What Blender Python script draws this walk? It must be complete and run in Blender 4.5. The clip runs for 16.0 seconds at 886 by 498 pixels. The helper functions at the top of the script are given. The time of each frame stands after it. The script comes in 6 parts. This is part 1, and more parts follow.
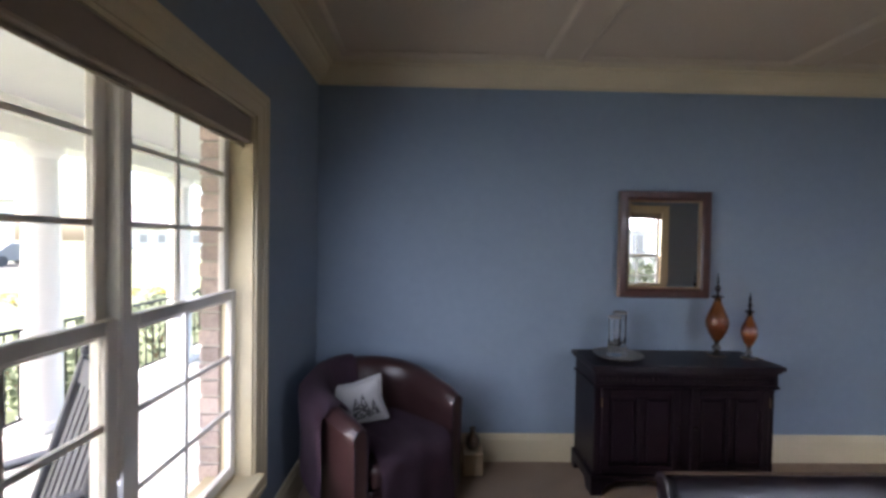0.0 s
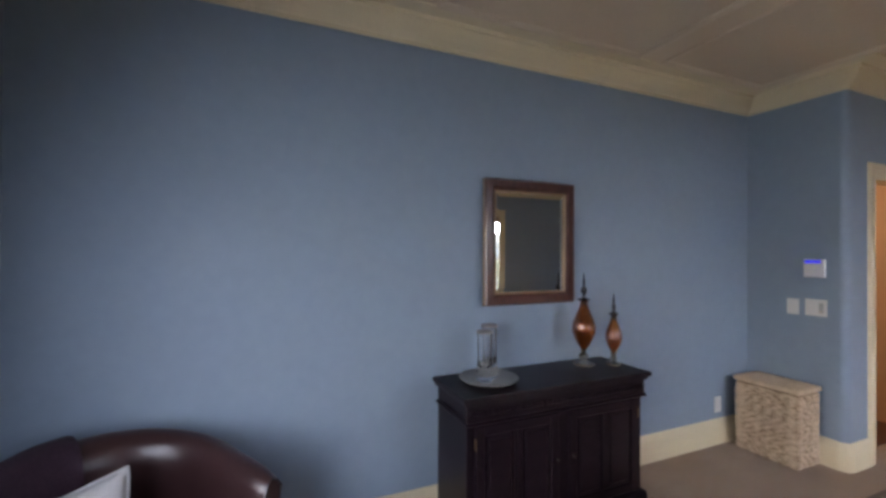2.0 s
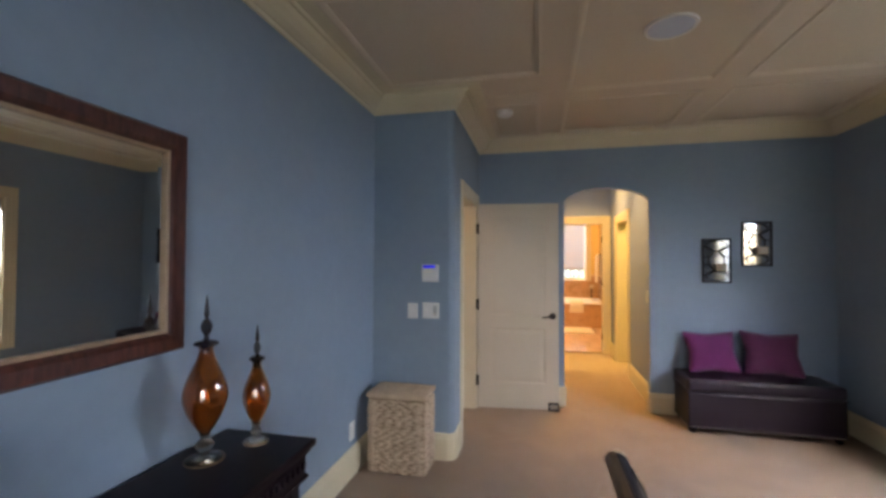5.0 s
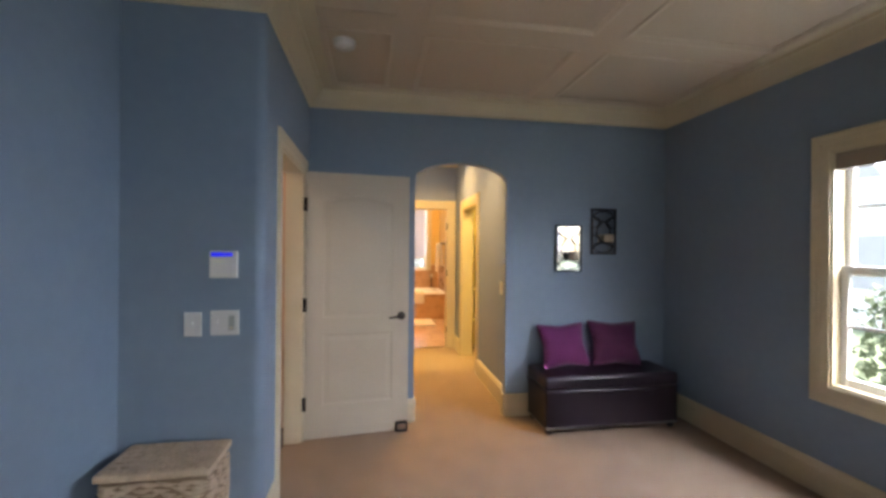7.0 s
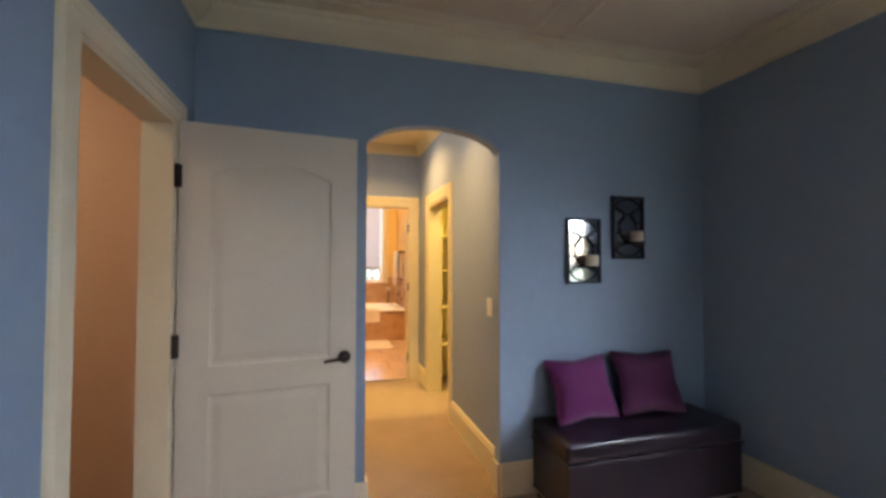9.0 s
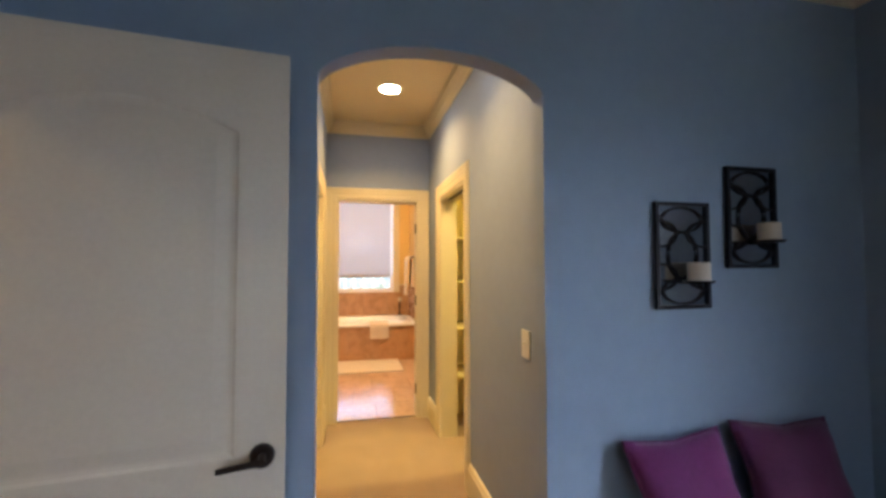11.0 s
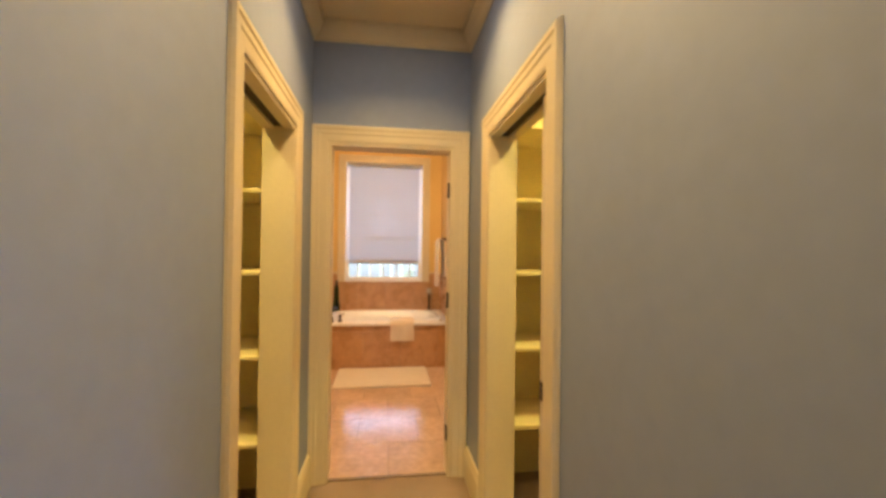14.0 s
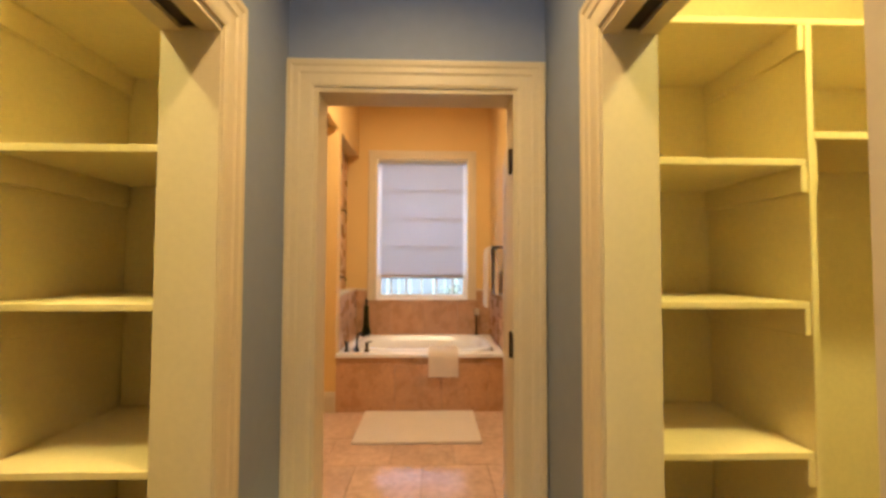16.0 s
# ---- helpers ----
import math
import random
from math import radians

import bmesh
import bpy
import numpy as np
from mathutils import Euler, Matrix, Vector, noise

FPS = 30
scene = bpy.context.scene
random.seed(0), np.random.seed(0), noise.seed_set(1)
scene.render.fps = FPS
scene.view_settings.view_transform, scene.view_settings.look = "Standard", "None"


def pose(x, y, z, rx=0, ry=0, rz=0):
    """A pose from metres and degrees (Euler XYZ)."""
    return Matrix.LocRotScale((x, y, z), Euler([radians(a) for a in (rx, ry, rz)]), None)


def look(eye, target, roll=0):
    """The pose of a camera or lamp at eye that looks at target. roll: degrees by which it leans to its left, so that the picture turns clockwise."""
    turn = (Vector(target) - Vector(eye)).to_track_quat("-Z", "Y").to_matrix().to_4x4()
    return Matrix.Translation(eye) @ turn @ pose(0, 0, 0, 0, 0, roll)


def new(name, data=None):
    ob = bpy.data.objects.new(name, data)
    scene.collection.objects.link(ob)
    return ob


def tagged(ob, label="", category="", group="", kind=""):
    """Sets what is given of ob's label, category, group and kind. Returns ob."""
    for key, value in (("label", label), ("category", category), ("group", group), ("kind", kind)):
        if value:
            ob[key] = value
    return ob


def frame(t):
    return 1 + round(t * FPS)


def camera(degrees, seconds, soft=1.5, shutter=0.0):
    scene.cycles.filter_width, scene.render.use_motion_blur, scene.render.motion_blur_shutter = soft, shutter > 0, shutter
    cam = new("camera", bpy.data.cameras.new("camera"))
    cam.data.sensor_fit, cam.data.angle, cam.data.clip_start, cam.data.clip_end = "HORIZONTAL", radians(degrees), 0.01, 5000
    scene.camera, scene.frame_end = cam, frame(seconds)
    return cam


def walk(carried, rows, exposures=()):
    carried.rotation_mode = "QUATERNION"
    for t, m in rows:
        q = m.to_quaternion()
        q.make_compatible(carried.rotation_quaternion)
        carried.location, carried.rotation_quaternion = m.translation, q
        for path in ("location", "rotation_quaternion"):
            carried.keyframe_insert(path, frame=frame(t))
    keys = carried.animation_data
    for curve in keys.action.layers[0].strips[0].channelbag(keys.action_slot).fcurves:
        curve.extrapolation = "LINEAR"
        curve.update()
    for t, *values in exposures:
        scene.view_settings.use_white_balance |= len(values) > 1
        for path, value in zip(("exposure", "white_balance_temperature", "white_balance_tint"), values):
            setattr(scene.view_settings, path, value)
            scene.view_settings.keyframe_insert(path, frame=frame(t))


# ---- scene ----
cam = camera(93.3, 16.0, soft=3.3)
PATH = [
    (0, (-0.235, -0.017, 1.547), (-0.193, 1.982, 1.509), 0.9),
    (0.5, (-0.209, 0.144, 1.527), (-0.033, 2.136, 1.497), 0.8),
    (1, (-0.168, 0.326, 1.518), (0.162, 2.299, 1.494), 0.5),
    (1.5, (-0.136, 0.51, 1.496), (0.386, 2.441, 1.487), 0.4),
    (2, (-0.128, 0.753, 1.488), (0.668, 2.588, 1.501), 0.3),
    (2.5, (-0.052, 0.928, 1.494), (0.975, 2.644, 1.52), -0.2),
    (3, (0.015, 1.088, 1.488), (1.289, 2.629, 1.531), -0.4),
    (3.5, (0.09, 1.266, 1.496), (1.6, 2.576, 1.543), -0.6),
    (4, (0.177, 1.423, 1.516), (1.899, 2.439, 1.559), -0.2),
    (4.5, (0.294, 1.531, 1.509), (2.161, 2.247, 1.558), 0.0),
    (5, (0.464, 1.652, 1.49), (2.413, 2.097, 1.537), 0.2),
    (5.2, (0.535, 1.685, 1.494), (2.505, 2.025, 1.533), 0.5),
    (7.3, (1.54, 1.749, 1.45), (3.501, 1.356, 1.459), 0.3),
    (7.5, (1.658, 1.758, 1.438), (3.61, 1.325, 1.454), 0.2),
    (8, (1.939, 1.74, 1.444), (3.876, 1.239, 1.451), 0.5),
    (8.5, (2.243, 1.699, 1.422), (4.166, 1.15, 1.457), 0.0),
    (9, (2.54, 1.603, 1.413), (4.467, 1.072, 1.471), 0.1),
    (9.2, (2.638, 1.579, 1.412), (4.565, 1.048, 1.48), -0.1),
    (11.3, (3.623, 1.251, 1.447), (5.576, 0.827, 1.523), -0.2),
    (11.5, (3.708, 1.233, 1.449), (5.659, 0.797, 1.512), -0.4),
    (12, (3.958, 1.191, 1.418), (5.899, 0.712, 1.48), 0.5),
    (12.5, (4.183, 1.153, 1.401), (6.125, 0.679, 1.443), 0.9),
    (13, (4.424, 1.115, 1.397), (6.375, 0.678, 1.425), 1.0),
    (13.5, (4.643, 1.084, 1.385), (6.612, 0.733, 1.405), 0.8),
    (14, (4.891, 1.061, 1.407), (6.872, 0.789, 1.425), 0.7),
    (14.5, (5.156, 1.026, 1.407), (7.143, 0.803, 1.437), 0.5),
    (15, (5.422, 0.975, 1.412), (7.415, 0.816, 1.458), 0.3),
    (15.5, (5.693, 0.966, 1.405), (7.689, 0.858, 1.462), -0.0),
    (16, (5.945, 0.969, 1.407), (7.943, 0.913, 1.482), 0.2),
]
# exposure and white balance follow the automatic camera
EXPOSURES = [(0, 3.4, 6650, 15), (0.5, 3.75, 6650, 15), (1.0, 3.95, 6700, 15), (2.5, 3.9, 6750, 14), (5, 3.75, 6500, 11), (8.5, 3.68, 6100, 10), (11.5, 3.5, 5600, 10), (12.5, 3.4, 5600, 10), (13.2, 3.35, 5800, 10), (14, 3.24, 5700, 10), (15, 3.22, 5600, 10), (16, 3.14, 5250, 10)]
walk(cam, [(t, look(eye, target, roll)) for t, eye, target, roll in PATH], EXPOSURES)

XW, XE, YS, YN = -1.05, 4.912, -0.956, 2.908      # bedroom walls
XJ, YJ = 3.53, 2.266                              # the corner block beside the doorway
XB = 7.505                                        # end wall of the hall
HS, HN = 0.535, 1.508                             # hall side walls
ZC, ZH = 2.743, 2.80                              # bedroom and hall ceilings
XB2 = 7.64                                        # bathroom side of the end wall

# ---- world and sun ----
world = bpy.data.worlds.new("overcast_sky")
scene.world = world
world.use_nodes = True
wn = world.node_tree.nodes
sky = wn.new("ShaderNodeTexSky")
sky.sky_type = "NISHITA"
sky.sun_disc = False
sky.sun_elevation, sky.sun_rotation = radians(48), radians(250)
sky.air_density, sky.dust_density, sky.ozone_density = 1.0, 4.0, 1.0
wn["Background"].inputs["Strength"].default_value = 0.13
world.node_tree.links.new(sky.outputs["Color"], wn["Background"].inputs["Color"])
sun_data = bpy.data.lights.new("sun", "SUN")
sun_data.energy, sun_data.angle, sun_data.color = 1.2, radians(12), (1.0, 0.96, 0.9)
sun = new("sun", sun_data)
sun.matrix_world = look((-6, 4, 20), (-3.2, 5.6, 0))


def downlight_lamp(x, y, z, watts, color, size=0.14, spread=155):
    d = bpy.data.lights.new("downlight_lamp", "AREA")
    d.shape, d.size, d.energy, d.color, d.spread = "DISK", size, watts, color, radians(spread)
    o = new("downlight_lamp", d)
    o.location = (x, y, z)
    return o


WARM = (1.0, 0.575, 0.158)
CLOSET = (1.0, 0.73, 0.165)
AMBER = (1.0, 0.645, 0.27)
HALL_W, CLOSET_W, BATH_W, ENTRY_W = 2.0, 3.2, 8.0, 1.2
downlight_lamp(6.665, 1.0, ZH - 0.012, HALL_W * 1.1, WARM, 0.14, 130)
downlight_lamp(5.5, 1.0, ZH - 0.012, HALL_W * 0.68, WARM, 0.14, 100)
downlight_lamp(6.45, -0.25, ZH - 0.012, CLOSET_W * 1.25, CLOSET, 0.2, 176)
downlight_lamp(6.45, 2.2, ZH - 0.012, CLOSET_W * 0.88, CLOSET, 0.2, 176)
downlight_lamp(9.1, 1.1, 3.47, BATH_W, AMBER, 0.2, 178)
# added entry lamp that brightens the tan wall; its source is unseen
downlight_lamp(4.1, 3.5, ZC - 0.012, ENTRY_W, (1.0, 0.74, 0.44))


def window_light(m, w, h, watts, color, spread):
    """Sky light entering through a window's opening."""
    d = bpy.data.lights.new("window_light", "AREA")
    d.shape, d.size, d.size_y, d.energy, d.color, d.spread = "RECTANGLE", w, h, watts, color, radians(spread)
    o = new("window_light", d)
    o.matrix_world = m
    return o


DAY = (0.84, 0.94, 1.18)
window_light(look((-0.97, 1.20, 1.18), (-0.22, 1.75, 0.80)), 0.95, 1.15, 1.25, DAY, 148)
window_light(look((2.91, -1.42, 2.13), (3.05, 0.0, 0.95)), 1.5, 0.8, 8.2, DAY, 170)
window_light(look((11.95, 1.08, 2.0), (10.75, 1.08, 1.85)), 2.0, 1.4, 3.3, (0.78, 0.91, 1.15), 170)


# ---- materials ----
def mat(name, color, rough=0.6, metal=0.0, vary=0.08, scale=3.0, fine=60.0, bump=0.0, bump_scale=120.0, coat=0.0, sheen=0.0, island=0.0, spec=0.5, rough_vary=0.06, transmission=0.0, ior=1.45):
    m = bpy.data.materials.new(name)
    m.use_nodes = True
    nt = m.node_tree
    b = nt.nodes["Principled BSDF"]
    b.inputs["Roughness"].default_value = rough
    b.inputs["Metallic"].default_value = metal
    b.inputs["Coat Weight"].default_value = coat
    b.inputs["Sheen Weight"].default_value = sheen
    b.inputs["Specular IOR Level"].default_value = spec
    b.inputs["Transmission Weight"].default_value = transmission
    b.inputs["IOR"].default_value = ior
    tc = nt.nodes.new("ShaderNodeTexCoord")
    big = nt.nodes.new("ShaderNodeTexNoise")
    big.inputs["Scale"].default_value, big.inputs["Detail"].default_value = scale, 5
    small = nt.nodes.new("ShaderNodeTexNoise")
    small.inputs["Scale"].default_value, small.inputs["Detail"].default_value = fine, 3
    place = tc.outputs["Object"]
    if island:
        own = nt.nodes.new("ShaderNodeObjectInfo")
        shift = nt.nodes.new("ShaderNodeVectorMath")
        shift.operation = "MULTIPLY_ADD"
        shift.inputs[1].default_value = (37, 53, 71)
        nt.links.new(own.outputs["Random"], shift.inputs[0])
        nt.links.new(tc.outputs["Object"], shift.inputs[2])
        place = shift.outputs["Vector"]
    for n in (big, small):
        nt.links.new(place, n.inputs["Vector"])
    add = nt.nodes.new("ShaderNodeMath")
    add.operation = "MULTIPLY_ADD"
    add.inputs[1].default_value = 0.5
    nt.links.new(small.outputs["Fac"], add.inputs[0])
    half = nt.nodes.new("ShaderNodeMath")
    half.operation = "MULTIPLY"
    half.inputs[1].default_value = 0.5
    nt.links.new(big.outputs["Fac"], half.inputs[0])
    nt.links.new(half.outputs[0], add.inputs[2])
    ramp = nt.nodes.new("ShaderNodeMapRange")
    ramp.inputs["From Min"].default_value, ramp.inputs["From Max"].default_value = 0.3, 0.7
    ramp.inputs["To Min"].default_value, ramp.inputs["To Max"].default_value = 1 - vary, 1 + vary
    nt.links.new(add.outputs[0], ramp.inputs["Value"])
    value = ramp.outputs["Result"]
    if island:
        oi = nt.nodes.new("ShaderNodeObjectInfo")
        r2 = nt.nodes.new("ShaderNodeMapRange")
        r2.inputs["To Min"].default_value, r2.inputs["To Max"].default_value = 1 - island, 1 + island
        nt.links.new(oi.outputs["Random"], r2.inputs["Value"])
        mul = nt.nodes.new("ShaderNodeMath")
        mul.operation = "MULTIPLY"
        nt.links.new(value, mul.inputs[0])
        nt.links.new(r2.outputs["Result"], mul.inputs[1])
        value = mul.outputs[0]
    tint = nt.nodes.new("ShaderNodeVectorMath")
    tint.operation = "SCALE"
    tint.inputs[0].default_value = color
    nt.links.new(value, tint.inputs["Scale"])
    nt.links.new(tint.outputs["Vector"], b.inputs["Base Color"])
    rr = nt.nodes.new("ShaderNodeMapRange")
    rr.inputs["To Min"].default_value, rr.inputs["To Max"].default_value = max(rough - rough_vary, 0.0), min(rough + rough_vary, 1.0)
    nt.links.new(big.outputs["Fac"], rr.inputs["Value"])
    nt.links.new(rr.outputs["Result"], b.inputs["Roughness"])
    if bump:
        bn = nt.nodes.new("ShaderNodeTexNoise")
        bn.inputs["Scale"].default_value, bn.inputs["Detail"].default_value = bump_scale, 4
        nt.links.new(tc.outputs["Object"], bn.inputs["Vector"])
        bp = nt.nodes.new("ShaderNodeBump")
        bp.inputs["Strength"].default_value, bp.inputs["Distance"].default_value = bump, 0.01
        nt.links.new(bn.outputs["Fac"], bp.inputs["Height"])
        nt.links.new(bp.outputs["Normal"], b.inputs["Normal"])
    return m


def grain_mat(name, dark, light, rough, stretch, scale=6.0, coat=0.0, bump=0.1):
    """Wood with grain along the axis whose stretch is smallest."""
    m = mat(name, light, rough, coat=coat)
    nt = m.node_tree
    b = nt.nodes["Principled BSDF"]
    tc = nt.nodes.new("ShaderNodeTexCoord")
    mp = nt.nodes.new("ShaderNodeMapping")
    mp.inputs["Scale"].default_value = stretch
    ns = nt.nodes.new("ShaderNodeTexNoise")
    ns.inputs["Scale"].default_value, ns.inputs["Detail"].default_value, ns.inputs["Distortion"].default_value = scale, 8, 0.6
    cr = nt.nodes.new("ShaderNodeValToRGB")
    cr.color_ramp.elements[0].position, cr.color_ramp.elements[1].position = 0.3, 0.7
    cr.color_ramp.elements[0].color, cr.color_ramp.elements[1].color = (*dark, 1), (*light, 1)
    nt.links.new(tc.outputs["Object"], mp.inputs["Vector"])
    nt.links.new(mp.outputs["Vector"], ns.inputs["Vector"])
    nt.links.new(ns.outputs["Fac"], cr.inputs["Fac"])
    nt.links.new(cr.outputs["Color"], b.inputs["Base Color"])
    bp = nt.nodes.new("ShaderNodeBump")
    bp.inputs["Strength"].default_value, bp.inputs["Distance"].default_value = bump, 0.003
    nt.links.new(ns.outputs["Fac"], bp.inputs["Height"])
    nt.links.new(bp.outputs["Normal"], b.inputs["Normal"])
    return m


def glow(name, color, strength):
    m = bpy.data.materials.new(name)
    m.use_nodes = True
    b = m.node_tree.nodes["Principled BSDF"]
    b.inputs["Base Color"].default_value = (*[0.3 * c for c in color], 1)
    b.inputs["Emission Color"].default_value = (*color, 1)
    b.inputs["Emission Strength"].default_value = strength
    return m


M_BLUE = mat("blue_wall_paint", (0.207, 0.264, 0.332), 0.62, vary=0.05, scale=1.3, fine=18, bump=0.02, bump_scale=260)
M_CREAM = mat("cream_trim_paint", (0.59, 0.507, 0.34), 0.42, vary=0.05, scale=4, bump=0.02, bump_scale=80)
M_CEIL = mat("cream_ceiling_paint", (0.53, 0.44, 0.325), 0.7, vary=0.05, scale=1.5, bump=0.03, bump_scale=200)
M_CEILTRIM = mat("cream_ceiling_bead_paint", (0.56, 0.47, 0.35), 0.55, vary=0.05, scale=3)
# the bedroom's wall blue, recoloured for its look in the hall's warm lamplight
M_BLUE_HALL_LIT = mat("blue_paint_hall_lit", (0.227, 0.268, 0.385), 0.62, vary=0.05, scale=1.3, fine=18, bump=0.02, bump_scale=260)
M_CLOSET = mat("pale_closet_paint", (0.75, 0.64, 0.325), 0.5, vary=0.06, scale=3, bump=0.03, bump_scale=150)
M_DOOR = mat("cream_door_paint", (0.51, 0.445, 0.335), 0.4, vary=0.05, scale=2.5, bump=0.02, bump_scale=60)
M_ORANGE = mat("apricot_bath_paint", (0.64, 0.445, 0.155), 0.6, vary=0.07, scale=2, bump=0.04, bump_scale=180)
M_HALLCEIL = mat("cream_hall_ceiling", (0.72, 0.60, 0.37), 0.7, vary=0.05, scale=1.5)
M_TAN = mat("tan_hall_paint", (0.55, 0.37, 0.26), 0.65, vary=0.06, scale=2, bump=0.03)
M_CARPET = mat("beige_carpet", (0.30, 0.200, 0.122), 0.95, vary=0.2, scale=5, fine=160, bump=0.9, bump_scale=420, sheen=0.25, spec=0.1)
M_TILE = mat("terracotta_tile", (0.46, 0.268, 0.138), 0.28, vary=0.2, scale=7, fine=30, bump=0.06, bump_scale=25, island=0.1)
M_FTILE = mat("travertine_floor_tile", (0.48, 0.325, 0.225), 0.17, vary=0.25, scale=4, fine=22, bump=0.02, bump_scale=18, island=0.08)
M_GROUT = mat("tan_grout", (0.36, 0.27, 0.2), 0.9, vary=0.1)
M_WOODFLOOR = grain_mat("dark_wood_floor", (0.03, 0.012, 0.007), (0.09, 0.04, 0.02), 0.35, (1.5, 14, 1))
M_DARKWOOD = grain_mat("espresso_wood", (0.006, 0.003, 0.005), (0.012, 0.007, 0.010), 0.36, (1.5, 10, 10))
M_DARKWOOD.node_tree.nodes["Principled BSDF"].inputs["Specular IOR Level"].default_value = 0.22
M_CHERRY = grain_mat("cherry_frame_wood", (0.032, 0.009, 0.006), (0.08, 0.023, 0.015), 0.35, (10, 10, 2), coat=0.2)
M_LEATHER = mat("oxblood_leather", (0.037, 0.0165, 0.0165), 0.30, vary=0.12, scale=6, fine=40, coat=0.2, rough_vary=0.02, bump=0.08, bump_scale=160)
M_LEATHER_DARK = mat("black_brown_leather", (0.014, 0.009, 0.0145), 0.32, vary=0.08, scale=5, fine=40, bump=0.08, bump_scale=180, rough_vary=0.015)
M_THROW = mat("plum_knit_throw", (0.072, 0.038, 0.058), 0.95, vary=0.25, scale=6, fine=90, bump=0.7, bump_scale=130, sheen=0.04)
M_PURPLE = mat("magenta_velvet", (0.105, 0.009, 0.075), 0.85, vary=0.18, scale=7, fine=70, bump=0.3, bump_scale=200, sheen=0.12)
M_PURPLE_DK = mat("dark_plum_velvet", (0.065, 0.006, 0.04), 0.85, vary=0.18, scale=7, fine=70, bump=0.3, bump_scale=200, sheen=0.12)
M_LINEN = mat("off_white_linen", (0.43, 0.42, 0.41), 0.9, vary=0.08, scale=6, fine=120, bump=0.4, bump_scale=260)
M_INK = mat("faded_black_print", (0.05, 0.048, 0.05), 0.9, vary=0.3, scale=20)
M_WICKER = mat("woven_seagrass", (0.50, 0.375, 0.255), 0.7, vary=0.2, scale=14, fine=50, bump=0.2, bump_scale=70)
# darkened seagrass: shade between the strands and under the lid, as colour
M_WICKER_DK = mat("seagrass_shadow_core", (0.27, 0.19, 0.12), 0.9, vary=0.2)
M_IRON = mat("black_iron", (0.012, 0.012, 0.015), 0.45, metal=0.6, vary=0.2, bump=0.1)
M_BRONZE = mat("oil_rubbed_bronze", (0.03, 0.022, 0.018), 0.4, metal=0.8, vary=0.2)
M_BRASS = mat("aged_brass", (0.17, 0.12, 0.07), 0.45, metal=0.6, vary=0.2)
M_EDGE = mat("raw_wood_frame_edge", (0.20, 0.125, 0.075), 0.5, vary=0.2, scale=9)
M_LIP = mat("dull_gilt_lip", (0.24, 0.165, 0.10), 0.5, metal=0.2, vary=0.2)
M_SILVER = mat("dull_silver", (0.34, 0.32, 0.30), 0.42, metal=1.0, vary=0.15, scale=8)
M_NAIL = mat("pewter_nailhead", (0.45, 0.42, 0.38), 0.3, metal=1.0)
M_PLASTIC = mat("white_plastic", (0.62, 0.6, 0.56), 0.4, vary=0.02)
M_DIMMER = mat("grey_plastic", (0.36, 0.36, 0.33), 0.5, vary=0.04)
M_SCREEN = glow("blue_screen", (0.03, 0.03, 1.0), 0.05)
M_WAX = mat("ivory_wax", (0.5, 0.43, 0.32), 0.5, vary=0.05)
M_TUB = mat("white_acrylic", (0.80, 0.80, 0.82), 0.25, vary=0.02)
M_TOWEL = mat("cream_terry", (0.72, 0.62, 0.52), 0.95, vary=0.08, fine=140, bump=0.9, bump_scale=300, sheen=0.4)
M_SHADE = mat("grey_cellular_shade", (0.41, 0.41, 0.44), 0.9, vary=0.05, scale=2)
_nt = M_SHADE.node_tree
_tr, _mx = _nt.nodes.new("ShaderNodeBsdfTranslucent"), _nt.nodes.new("ShaderNodeMixShader")
_tr.inputs["Color"].default_value = (0.72, 0.72, 0.74, 1)
_mx.inputs[0].default_value = 0.07
_nt.links.new(_nt.nodes["Principled BSDF"].outputs[0], _mx.inputs[1])
_nt.links.new(_tr.outputs[0], _mx.inputs[2])
_nt.links.new(_mx.outputs[0], _nt.nodes["Material Output"].inputs["Surface"])
M_SHADE_TAUPE = mat("taupe_roller_shade", (0.30, 0.245, 0.195), 0.9, vary=0.05)
M_SASH = mat("white_vinyl_sash", (0.8, 0.78, 0.75), 0.35, vary=0.03)
# near-black fill: the pocket slot's shade put into colour
M_VOID = mat("track_slot_shade", (0.03, 0.02, 0.015), 0.8, vary=0.2)
M_CONCRETE = mat("pale_porch_concrete", (0.46, 0.455, 0.44), 0.85, vary=0.1, scale=2, bump=0.2)
M_LAWN = mat("dry_lawn", (0.14, 0.165, 0.09), 0.95, vary=0.35, scale=0.6, fine=8, bump=0.6, bump_scale=40)
M_ASPHALT = mat("asphalt", (0.07, 0.07, 0.07), 0.9, vary=0.15)
# red-brown brick paled in its base colour to imitate window glare
M_BRICK = mat("glare_paled_brick", (0.42, 0.345, 0.32), 0.85, vary=0.25, scale=12, bump=0.4, bump_scale=60, island=0.25)
M_MORTAR = mat("grey_mortar", (0.42, 0.40, 0.37), 0.95, vary=0.1)
M_COLUMN = mat("white_column_paint", (0.62, 0.62, 0.62), 0.5, vary=0.03)
M_PORCHCEIL = mat("grey_porch_ceiling_paint", (0.46, 0.46, 0.47), 0.6, vary=0.05)
M_LEAF = mat("shrub_leaf", (0.10, 0.125, 0.075), 0.7, vary=0.4, scale=9)
# dark chair paint, lightened to carry the glare of the window
M_ROCKER = mat("glare_paled_dark_wood", (0.07, 0.075, 0.095), 0.5, vary=0.2)
M_SIDING = mat("pale_siding", (0.72, 0.66, 0.6), 0.8, vary=0.08)
M_ROOF = mat("grey_shingle", (0.26, 0.25, 0.25), 0.9, vary=0.2)
